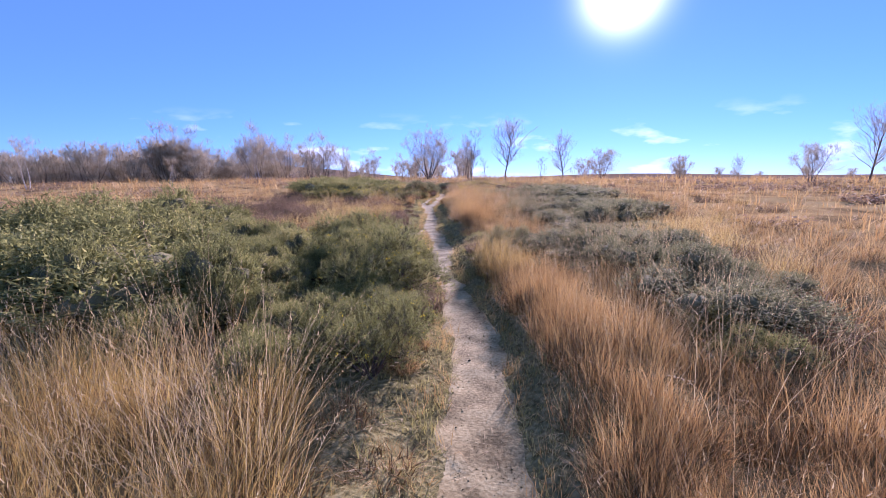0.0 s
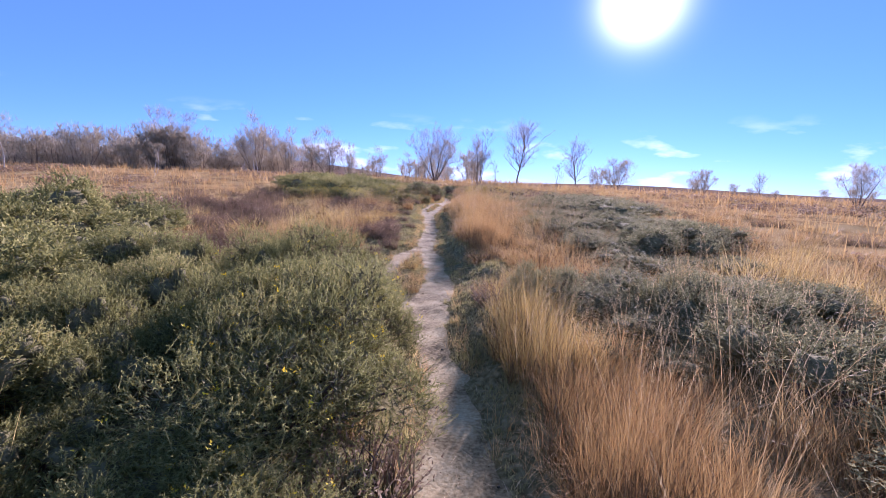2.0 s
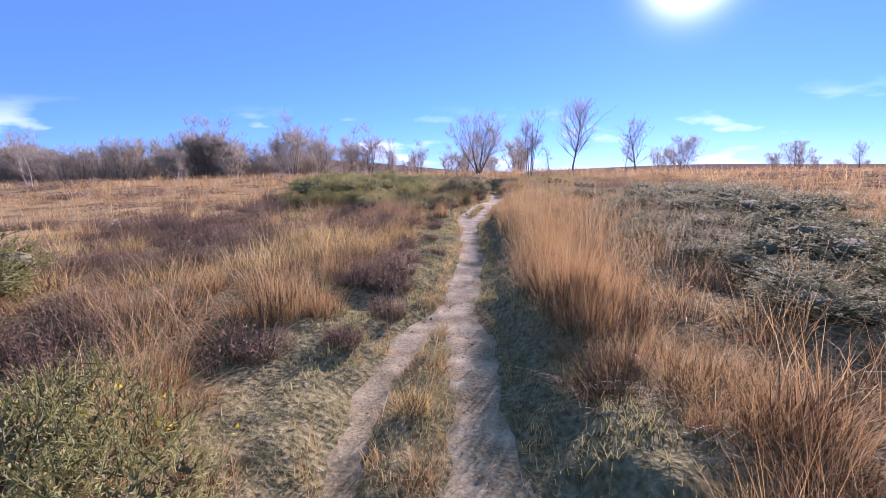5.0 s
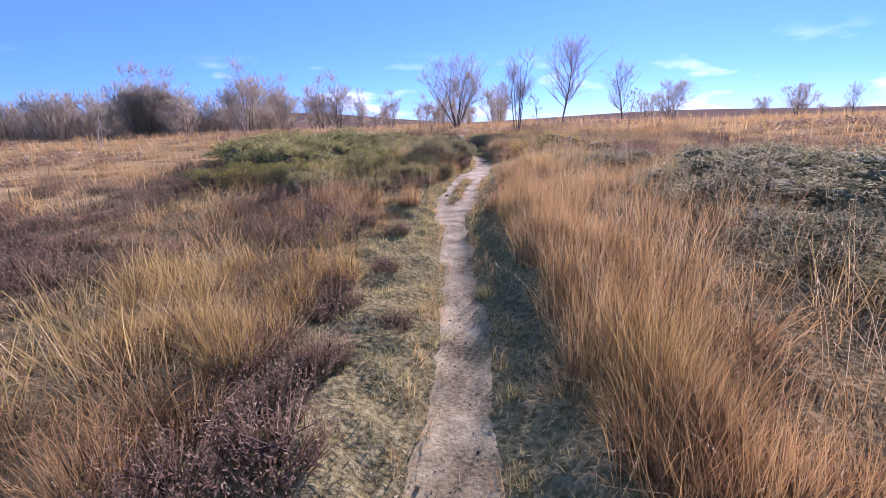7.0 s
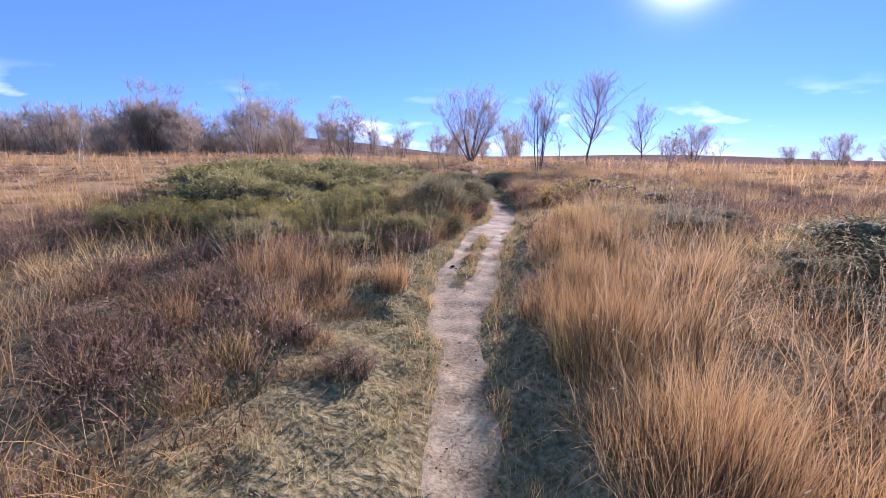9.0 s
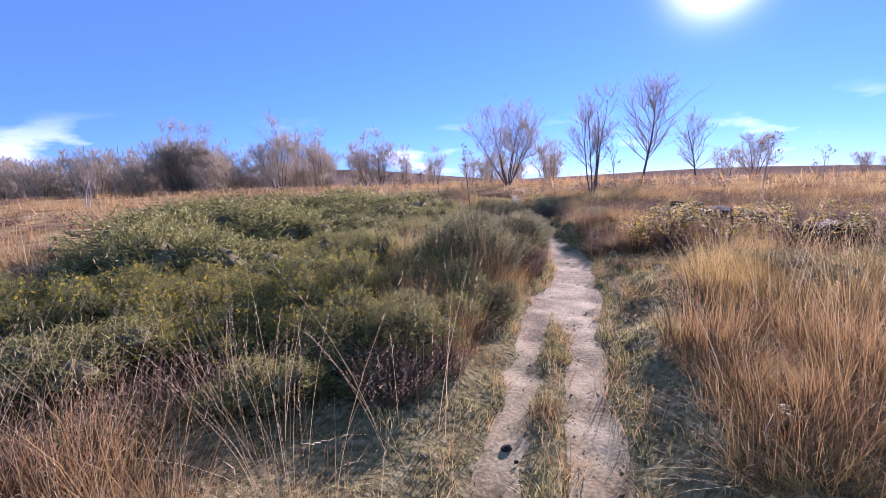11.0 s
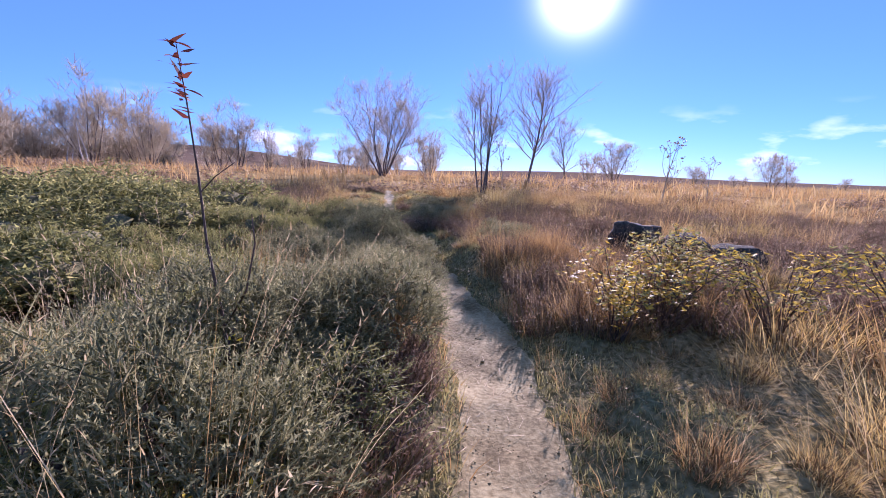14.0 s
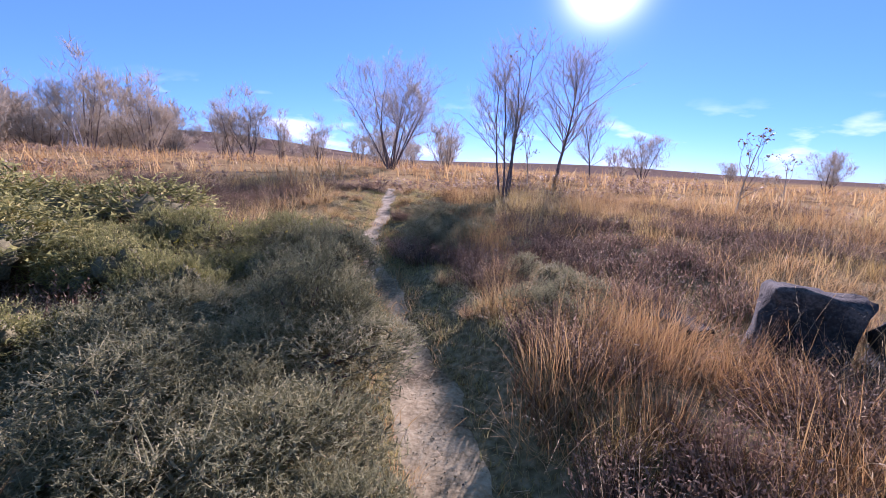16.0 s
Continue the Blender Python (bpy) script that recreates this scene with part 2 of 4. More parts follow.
def pathness(x, y):
    """1 in the trodden line, 0 at its edge, negative outside."""
    edge = 0.055 * wobble(0.6 * x + 0.3 * y, y, 1.25) + 0.035 * wobble(x - 0.7 * y, 0.8 * y + x, 3.7, 2.0) + 0.022 * wobble(x + 0.5 * y, y - 0.4 * x, 9.1, 1.0) - 0.01
    best = (np.interp(y, MAIN_Y, MAIN_W) + edge - np.abs(x - np.interp(y, MAIN_Y, MAIN_C))) / 0.15
    best = np.where(y > 39, -9, best)
    for ys, cs, ws in SIDES:
        side = (np.interp(y, ys, ws) + edge - np.abs(x - np.interp(y, ys, cs))) / 0.12
        best = np.maximum(best, np.where((y > ys[0]) & (y < ys[-1]), side, -9))
    return np.clip(best, -9, 1)


def height(x, y):
    x, y = np.asarray(x, float), np.asarray(y, float)
    z = rise(y)
    z = z + 7.5 * np.exp(-((x + 85) / 55) ** 2 - ((y - 190) / 60) ** 2) + 24 * np.exp(-((x - 900) / 700) ** 2 - ((y - 2600) / 500) ** 2)
    z = z - 0.018 * np.clip(x - 2, 0, 25) * smooth(y, 20, 50) - 5.0 * smooth(np.hypot(x, y), 300, 1500)
    bank = np.clip(-pathness(x, y), 0, 3) / 3
    near = smooth(np.hypot(x, y - 18), 70, 30)
    z = z + near * (0.10 * bank * (1 + 0.5 * wobble(x, y, 0.8)) + 0.04 * wobble(x, y, 1.9) * bank + 0.03 * wobble(x, y, 0.35))
    side = x - np.interp(y, MAIN_Y, MAIN_C) - np.interp(y, MAIN_Y, MAIN_W)
    z = z + 0.09 * smooth(side, 0.08, 0.5) * smooth(y, 34, 26) * smooth(y, -9, -5) * smooth(x, 9, 4) * (1 + 0.5 * wobble(x, y, 1.3, 1.0))
    z = z + near * 0.03 * smooth(pathness(x, y), -0.2, -1.2) * smooth(np.abs(side), 2.6, 1.6) * (wobble(x, y, 6.3, 4.0) + 0.6 * wobble(x + 0.4 * y, y - 0.3 * x, 9.7, 2.0))
    z = z - 0.035 * smooth(pathness(x, y), -0.4, 0.8)
    return z


def h1(x, y):
    return float(height(x, y))


# ---- mesh tools ----
def mesh_of(name, verts, tris, mats, slots=None, smooth_faces=False):
    me = bpy.data.meshes.new(name)
    verts, tris = np.asarray(verts, np.float32), np.asarray(tris, np.int32)
    k = tris.shape[1]
    me.vertices.add(len(verts)); me.vertices.foreach_set("co", verts.ravel())
    me.loops.add(tris.size); me.loops.foreach_set("vertex_index", tris.ravel())
    me.polygons.add(len(tris))
    me.polygons.foreach_set("loop_start", np.arange(0, tris.size, k, dtype=np.int32))
    if smooth_faces:
        me.polygons.foreach_set("use_smooth", np.ones(len(tris), bool))
    for m in mats:
        me.materials.append(m)
    if slots is not None:
        me.polygons.foreach_set("material_index", np.asarray(slots, np.int32))
    me.update(calc_edges=True)
    return me


def join(sets):
    """Several (verts, tris) as one."""
    vs, fs, n = [], [], 0
    for v, f in sets:
        vs.append(v); fs.append(np.asarray(f) + n); n += len(v)
    return np.concatenate(vs), np.concatenate(fs)


def blades(rng, base, az, lean, length, width, segs=3, curl=0.6, twist=None):
    """Tapered bent strips: base (N,3), azimuth, lean from upright, length and width (N)."""
    n = len(base)
    t = np.linspace(0, 1, segs + 1)
    ang = lean[:, None] + curl * lean[:, None] * t[None]
    step = length[:, None] / segs
    fwd = np.concatenate([np.zeros((n, 1)), np.cumsum(np.sin(ang[:, :-1]) * step, 1)], 1)
    up = np.concatenate([np.zeros((n, 1)), np.cumsum(np.cos(ang[:, :-1]) * step, 1)], 1)
    face = rng.uniform(0, np.pi, n) if twist is None else twist
    ca, sa = np.cos(az)[:, None], np.sin(az)[:, None]
    mid = np.stack([base[:, 0:1] + ca * fwd, base[:, 1:2] + sa * fwd, base[:, 2:3] + up], -1)
    wide = (width[:, None] * (1 - 0.75 * t[None] ** 1.5) / 2)[..., None]
    side = np.stack([np.cos(face), np.sin(face), 0 * face], -1)[:, None]
    left, right = mid - side * wide, mid + side * wide
    v = np.concatenate([np.stack([left[:, :-1], right[:, :-1]], 2).reshape(n, -1, 3), mid[:, -1:]], 1)
    f = []
    for s in range(segs - 1):
        a = 2 * s
        f += [(a, a + 1, a + 3), (a, a + 3, a + 2)]
    f.append((2 * segs - 2, 2 * segs - 1, 2 * segs))
    f = np.array(f)
    m = v.shape[1]
    return v.reshape(-1, 3), (np.arange(n)[:, None, None] * m + f[None]).reshape(-1, 3)


def tube(points, radii, sides=3):
    """A tapered tube along points."""
    p, r = np.asarray(points, float), np.asarray(radii, float)
    d = np.gradient(p, axis=0)
    d /= np.linalg.norm(d, axis=1, keepdims=True) + 1e-9
    ref = np.where(np.abs(d[:, 2:3]) > 0.9, [[1.0, 0, 0]], [[0, 0, 1.0]])
    u = np.cross(d, ref); u /= np.linalg.norm(u, axis=1, keepdims=True) + 1e-9
    w = np.cross(d, u)
    a = np.linspace(0, 2 * np.pi, sides, endpoint=False)
    ring = p[:, None] + r[:, None, None] * (np.cos(a)[None, :, None] * u[:, None] + np.sin(a)[None, :, None] * w[:, None])
    n = len(p)
    i, j = np.meshgrid(np.arange(n - 1), np.arange(sides), indexing="ij")
    a0, a1 = i * sides + j, i * sides + (j + 1) % sides
    tri = np.concatenate([np.stack([a0, a1, a1 + sides], -1).reshape(-1, 3), np.stack([a0, a1 + sides, a0 + sides], -1).reshape(-1, 3)])
    return ring.reshape(-1, 3), tri


def part(name, verts, tris, mats, parent, label="", smooth_faces=False):
    ob = new(name, mesh_of(name, verts, tris, mats, smooth_faces=smooth_faces))
    ob.parent = parent
    if label:
        tagged(ob, label)
    return ob


def at(x, y, turn=0.0, size=1.0, tall=None, sink=0.02):
    return pose(x, y, h1(x, y) - sink, 0, 0, turn) @ Matrix.Diagonal((size, size, tall or size, 1))


# ---- ground ----
def spread(near0, near1, step, far0, far1, growth=1.16):
    mid = list(np.arange(near0, near1 + step / 2, step))
    out, s, v = [], step, mid[-1]
    while v < far1:
        s *= growth; v += s; out.append(v)
    low, s, v = [], step, mid[0]
    while v > far0:
        s *= growth; v -= s; low.append(v)
    return np.array(low[::-1] + mid + out)


def build_ground():
    xs, ys = spread(-2.7, 1.6, 0.075, -3500, 3500, 1.14), spread(-1, 34, 0.1, -600, 4200)
    gx, gy = np.meshgrid(xs, ys)
    z = height(gx, gy)
    nx, ny = len(xs), len(ys)
    i, j = np.meshgrid(np.arange(nx - 1), np.arange(ny - 1))
    a = (j * nx + i).ravel()
    quads = np.stack([a, a + 1, a + nx + 1, a + nx], -1)
    me = mesh_of("ground", np.stack([gx, gy, z], -1).reshape(-1, 3), quads, [M_GROUND], smooth_faces=True)
    fx, fy = gx.ravel(), gy.ravel()
    field = np.clip(smooth(np.hypot(fx * 0.9, np.maximum(0, np.abs(fy - 14) - 16)) + 1.6 * wobble(fx, fy, 0.5), 3.5, 9.5), 0, 1)
    heath = np.clip(np.exp(-((fx + 85) / 62) ** 2 - ((fy - 185) / 75) ** 2) * 2.4 + smooth(fy, 130, 260), 0, 1)
    side = np.abs(fx - np.interp(fy, MAIN_Y, MAIN_C) + 0.3)
    moss = smooth(side + 0.3 * wobble(fx, fy, 2.1), 1.9, 1.1) * smooth(fy, 37, 33)
    for name, data in (("field", field), ("heath", heath), ("moss", moss)):
        me.attributes.new(name, "FLOAT", "POINT").data.foreach_set("value", data.astype(np.float32))
    tagged(new("ground", me), "dark peaty moor ground under dry orange grass", "ground", kind="structure")


def build_path():
    ys = np.arange(-3, 39, 0.045)
    off = np.arange(-1.0, 0.8, 0.035)
    c = np.interp(ys, MAIN_Y, MAIN_C)
    gx, gy = c[:, None] + off[None], np.repeat(ys[:, None], len(off), 1)
    p = pathness(gx, gy)
    z = height(gx, gy) + 0.03 * smooth(p, -0.3, 0.5) - 0.012
    rough = np.array([noise.fractal((a * 4.0, b * 3.0, 0.0), 0.9, 2.1, 2) for a, b in zip(gx.ravel(), gy.ravel())]).reshape(gx.shape)
    z = z + 0.016 * rough * smooth(p, -0.3, 0.3)
    n = len(off)
    i, j = np.meshgrid(np.arange(n - 1), np.arange(len(ys) - 1))
    a = (j * n + i).ravel()
    quads = np.stack([a, a + 1, a + n + 1, a + n], -1)
    keep = p.ravel()[quads].max(1) > -0.3
    quads = quads[keep]
    used, inv = np.unique(quads, return_inverse=True)
    v = np.stack([gx, gy, z], -1).reshape(-1, 3)[used]
    me = mesh_of("footpath", v, inv.reshape(-1, 4), [M_PATH], smooth_faces=True)
    tagged(new("footpath", me), "narrow trodden path of pale dry earth", "path", kind="structure")


build_ground()
build_path()


# ---- plants: shapes built once ----
def rough_ball(level):
    bm = bmesh.new()
    bmesh.ops.create_icosphere(bm, subdivisions=level, radius=1)
    out = np.array([v.co[:] for v in bm.verts]), np.array([[v.index for v in f.verts] for f in bm.faces])
    bm.free()
    return out


BALL = rough_ball(2)


def core_mass(rng, lumps, share=0.42, jag=0.35):
    """Hidden filler added inside a plant to block light: jagged lumps (x, y, z, radius, tall) under its shoots."""
    v, f = BALL
    sets = []
    for x, y, z, r, tall in lumps:
        w = v * (share * rng.uniform(1 - jag, 1 + jag, (len(v), 1)))
        sets.append((np.stack([x + w[:, 0] * r, y + w[:, 1] * r, np.maximum(z + w[:, 2] * tall, -0.06)], -1), f))
    return join(sets)


def thatch_shape(seed, girth, tall, count=100, wide=0.011):
    """The matted dead leaves in the heart of a tussock: short broad bent strips, added to block light."""
    rng = np.random.default_rng(seed + 500)
    a = rng.uniform(0, 2 * np.pi, count)
    r = girth * rng.uniform(0, 1, count) ** 0.6
    base = np.stack([r * np.cos(a), r * np.sin(a), np.full(count, -0.04)], -1)
    return blades(rng, base, rng.uniform(0, 6.28, count), np.abs(rng.normal(0.1, 0.35, count)), tall * rng.uniform(0.25, 0.62, count), wide * rng.uniform(0.6, 1.4, count), 2, rng.uniform(0.2, 2.0, (count, 1)))


def tussock_shape(seed, blades_n=230, segs=3, wide=0.0034, tall=0.62, fan=0.75, girth=0.19, thatch=0):
    """A tangle of fine blades: an upright heart, an outer skirt that droops, many strays."""
    rng = np.random.default_rng(seed)
    a = rng.uniform(0, 2 * np.pi, blades_n)
    r = girth * rng.uniform(0, 1, blades_n) ** 0.6
    base = np.stack([r * np.cos(a), r * np.sin(a), np.full(blades_n, -0.03)], -1)
    lean = np.abs(rng.normal(0.08, 0.42, blades_n)) * fan + r / girth * 0.2 * fan
    az = np.where(rng.uniform(0, 1, blades_n) < 0.5, rng.uniform(0, 6.28, blades_n), a + rng.normal(0, 0.9, blades_n))
    ln = tall * (0.25 + 0.9 * rng.uniform(0, 1, blades_n) ** 1.3)
    live = blades(rng, base, az, lean, ln, np.full(blades_n, wide) * rng.uniform(0.6, 1.4, blades_n), segs, rng.uniform(0.2, 2.8, (blades_n, 1)))
    if not thatch:
        return live
    a = rng.uniform(0, 2 * np.pi, thatch)
    r = girth * (0.5 + 0.6 * np.sqrt(rng.uniform(0, 1, thatch)))
    base = np.stack([r * np.cos(a), r * np.sin(a), np.full(thatch, -0.03)], -1)
    old = blades(rng, base, a + rng.normal(0, 1.0, thatch), np.abs(rng.normal(0.2, 0.3, thatch)), tall * rng.uniform(0.3, 0.75, thatch), np.full(thatch, 0.003), 2, rng.uniform(0.4, 1.8, (thatch, 1)))
    return join([live, old])


def stalk_shape(seed, count=14, tall=0.92):
    """Taller bleached stalks, bowed over, with loose thin seed heads along their tips."""
    rng = np.random.default_rng(seed)
    a = rng.uniform(0, 2 * np.pi, count)
    base = np.stack([0.12 * np.cos(a), 0.12 * np.sin(a), np.full(count, -0.02)], -1)
    lean = np.abs(rng.normal(0.22, 0.2, count))
    ln = tall * rng.uniform(0.5, 1.1, count)
    segs, curl = 5, 1.6
    sets = [blades(rng, base, a, lean, ln, np.full(count, 0.0023), segs, curl)]
    t = np.arange(segs) / segs
    ang = lean[:, None] * (1 + curl * t[None])
    fwd = np.concatenate([np.zeros((count, 1)), np.cumsum(np.sin(ang) * ln[:, None] / segs, 1)], 1)
    up = np.concatenate([np.zeros((count, 1)), np.cumsum(np.cos(ang) * ln[:, None] / segs, 1)], 1)
    for q in np.linspace(0.74, 0.99, 8):
        i, w = min(int(q * segs), segs - 1), q * segs - min(int(q * segs), segs - 1)
        f, z = fwd[:, i] * (1 - w) + fwd[:, i + 1] * w, up[:, i] * (1 - w) + up[:, i + 1] * w
        tip = np.stack([base[:, 0] + np.cos(a) * f, base[:, 1] + np.sin(a) * f, base[:, 2] + z], -1)
        sets.append(blades(rng, tip, a + rng.normal(0, 0.9, count), ang[:, -1] + rng.normal(0.15, 0.3, count), rng.uniform(0.014, 0.034, count), np.full(count, 0.0034), 2, 0.5))
    return join(sets)


def sprigs(rng, base, way, length, spines=9, thick=0.006, spine=0.028, spine_w=0.005):
    """Upright shoots set with spines: base and way (N,3)."""
    n = len(base)
    ref = rng.normal(0, 1, (n, 3))
    u = np.cross(way, ref); u /= np.linalg.norm(u, axis=1, keepdims=True) + 1e-9
    w = np.cross(way, u)
    tip = base + way * length[:, None]
    ring = [base + thick * (np.cos(q) * u + np.sin(q) * w) for q in (0, 2.1, 4.2)]
    v = np.stack(ring + [tip], 1)
    f = np.array([(0, 1, 3), (1, 2, 3), (2, 0, 3)])
    vs, fs = [v.reshape(-1, 3)], [(np.arange(n)[:, None, None] * 4 + f).reshape(-1, 3)]
    count = 4 * n
    t = np.linspace(0.12, 0.98, spines)
    q = np.arange(spines) * 2.4
    out = np.cos(q)[None, :, None] * u[:, None] + np.sin(q)[None, :, None] * w[:, None]
    root = base[:, None] + way[:, None] * (length[:, None] * t[None])[..., None]
    dirs = out * 0.8 + way[:, None] * 0.75
    ends = root + dirs * (spine * (1.15 - 0.5 * t))[None, :, None] * rng.uniform(0.7, 1.2, (n, spines, 1))
    cross = np.cross(out, way[:, None]) * spine_w
    sv = np.stack([root - cross, root + cross, ends], 2).reshape(-1, 3)
    vs.append(sv); fs.append(count + np.arange(len(sv)).reshape(-1, 3))
    return np.concatenate(vs), np.concatenate(fs)


def mound_points(rng, count, lumps, inner=0.68, outer=1.02):
    """Points and outward ways on the upper skin of a heap of lumps (x, y, z, radius)."""
    lumps = np.asarray(lumps)
    pick = rng.choice(len(lumps), count * 3, p=lumps[:, 3] ** 2 / np.sum(lumps[:, 3] ** 2))
    d = rng.normal(0, 1, (count * 3, 3)); d[:, 2] = np.abs(d[:, 2]) * 1.1 - 0.25
    d /= np.linalg.norm(d, axis=1, keepdims=True)
    p = lumps[pick, :3] + d * lumps[pick, 3:4] * rng.uniform(inner, outer, (count * 3, 1))
    gap = np.linalg.norm(p[:, None] - lumps[None, :, :3], axis=2) - lumps[None, :, 3] * (inner - 0.02)
    keep = (gap.min(1) > -0.02) & (p[:, 2] > 0.03)
    return p[keep][:count], d[keep][:count]


def lump_heap(rng, count, radius, tall):
    a = rng.uniform(0, 2 * np.pi, count)
    r = radius * np.sqrt(rng.uniform(0.0, 0.7, count))
    size = radius * rng.uniform(0.26, 0.5, count)
    z = (tall - size) * rng.uniform(0.4, 1.0, count) * (1 - 0.4 * (r / radius) ** 2)
    return np.stack([r * np.cos(a), r * np.sin(a), np.maximum(z, 0.12), size], -1)


def inner_shoots(rng, lumps, count):
    """Filler of crossing dead twigs and old spines, added inside a bush to block light."""
    p, d = mound_points(rng, count, lumps, 0.42, 0.8)
    way = d * 0.6 + np.array([0, 0, 0.3]) + rng.normal(0, 0.5, d.shape)
    way /= np.linalg.norm(way, axis=1, keepdims=True)
    return sprigs(rng, p - way * 0.08, way, rng.uniform(0.08, 0.16, len(p)), 6, 0.005, 0.05, 0.0055)


M_CORE = solid("plant_filler", [(0.3, (0.09, 0.085, 0.04)), (0.55, (0.19, 0.17, 0.08)), (0.7, (0.3, 0.26, 0.13))], 25, 1.0, 1.0, 90)


def gorse_bush(seed, material, label, shoots=2100, flowers=14, tall=0.85, radius=0.75, coarse=1.0):
    rng = np.random.default_rng(seed)
    lumps = lump_heap(rng, 12, radius, tall)
    top = new("gorse_bush")
    tagged(top, label, "bush", "gorse and heath bushes")
    # unseen filling, added so that light does not pass through the bush
    heart = [(x, y, z, r, r) for x, y, z, r in lumps]
    v, f = inner_shoots(rng, lumps, 300) if coarse == 1 else join([inner_shoots(rng, lumps, 110), core_mass(rng, heart)])
    tagged(part("inner_wood", v, f, [M_CORE], top, "inner twigs and filler that make the bush opaque"), kind="stuff")
    p, d = mound_points(rng, shoots, lumps, 0.62, 1.0)
    way = d * 0.8 + np.array([0, 0, 0.4]) + rng.normal(0, 0.55, d.shape)
    way /= np.linalg.norm(way, axis=1, keepdims=True)
    ln = rng.uniform(0.0, 0.05, len(p)) + 0.07 * rng.uniform(0, 1, len(p)) ** 6
    fine = coarse == 1
    v, f = sprigs(rng, p - way * 0.04, way, ln * coarse ** 0.5 + 0.055, 9 if fine else 6, 0.0034 * coarse, 0.022 * coarse, (0.0031 if fine else 0.004) * coarse)
    part("foliage", v, f, [material], top)
    stems = [tube([(0, 0, -0.05), (x * 0.5, y * 0.5, z * 0.45), (x, y, z)], [0.022, 0.015, 0.006], 4) for x, y, z, r in lumps]
    v, f = join(stems)
    part("woody_base", v, f, [M_WOOD], top, smooth_faces=True)
    if flowers:
        pick = rng.choice(len(p), flowers)
        q = p[pick] + way[pick] * 0.1
        fl = []
        for k in range(5):
            fl.append(blades(rng, q + rng.normal(0, 0.012, q.shape), rng.uniform(0, 6.3, flowers), rng.uniform(0.2, 1.2, flowers), np.full(flowers, 0.018), np.full(flowers, 0.012), 2, 0.3))
        v, f = join(fl)
        tagged(part("bloom", v, f, [M_FLOWER], top, "small yellow gorse flowers"), kind="stuff")
    return top


def heather_shape(seed, shoots=130, radius=0.28, tall=0.36, spines=7, spine=0.03, spine_w=0.006):
    rng = np.random.default_rng(seed)
    a, r = rng.uniform(0, 2 * np.pi, shoots), radius * np.sqrt(rng.uniform(0, 1, shoots))
    base = np.stack([r * np.cos(a) * 0.7, r * np.sin(a) * 0.7, np.full(shoots, 0.0)], -1)
    way = np.stack([np.cos(a) * r / radius * 0.6, np.sin(a) * r / radius * 0.6, np.full(shoots, 1.0)], -1) + rng.normal(0, 0.16, (shoots, 3))
    way /= np.linalg.norm(way, axis=1, keepdims=True)
    ln = tall * rng.uniform(0.6, 1.1, shoots) * (1 - 0.3 * (r / radius) ** 2)
    return sprigs(rng, base, way, ln, spines, 0.004, spine, spine_w)


def lay(shape, spots):
    """Copies of (verts, tris) at rows of x, y, z, turn, size, tall, as one."""
    v, f = shape
    spots = np.asarray(spots)
    c, s = np.cos(spots[:, 3]), np.sin(spots[:, 3])
    x = (v[None, :, 0] * c[:, None] - v[None, :, 1] * s[:, None]) * spots[:, 4:5] + spots[:, 0:1]
    y = (v[None, :, 0] * s[:, None] + v[None, :, 1] * c[:, None]) * spots[:, 4:5] + spots[:, 1:2]
    z = v[None, :, 2] * spots[:, 5:6] + spots[:, 2:3]
    out = np.stack([x, y, z], -1).reshape(-1, 3)
    return out, (np.arange(len(spots))[:, None, None] * len(v) + f[None]).reshape(-1, 3)


# ---- gorse and heath bushes ----
# patches: centre, half widths, height, grey or green, spacing
GORSE = ((-1.9, 6.0, 1.8, 2.7, 0.95, 0, 0.68), (-3.1, 4.7, 0.8, 1.1, 1.22, 0, 0.8), (-4.6, 6.4, 1.2, 2.7, 0.98, 0, 0.9), (-6.6, 8.0, 1.8, 3.4, 1.0, 0, 1.1),
         (-4.1, 23.0, 2.3, 3.0, 0.86, 0, 0.8), (-2.3, 26.2, 1.15, 3.5, 0.8, 1, 0.7), (-2.3, 22.2, 0.75, 1.3, 0.55, 0, 0.6), (-6.6, 27.0, 2.2, 3.2, 0.9, 0, 1.2), (-0.65, 3.5, 0.85, 0.9, 0.78, 0, 0.58),
         (-4.2, 26.4, 0.9, 1.3, 0.85, 0, 0.8), (-3.3, 28.9, 1.1, 1.2, 0.8, 0, 0.8),
         (3.3, 6.4, 1.3, 2.1, 0.98, 1, 0.9), (3.7, 12.6, 1.6, 3.2, 0.78, 1, 1.05), (4.3, 18.6, 1.6, 2.1, 0.78, 1, 1.0), (3.3, 15.9, 1.0, 1.5, 0.72, 1, 0.95), (1.9, 22.6, 0.8, 1.2, 0.55, 1, 0.7),
         (-0.1, 28.9, 0.4, 1.7, 0.36, 1, 0.5), (-0.7, 31.8, 0.5, 1.6, 0.45, 1, 0.6),
         (2.6, 3.9, 0.6, 0.8, 0.6, 0, 0.6), (1.9, 7.3, 0.8, 1.2, 0.5, 1, 0.62), (-5.2, 21.0, 1.4, 0.9, 0.78, 0, 0.8), (-3.0, 20.7, 1.0, 0.8, 0.62, 0, 0.65))


def in_patch(x, y, grow=0.0):
    for cx, cy, rx, ry, *_ in GORSE:
        if ((x - cx) / (rx + grow)) ** 2 + ((y - cy) / (ry + grow)) ** 2 < 1:
            return True
    return False


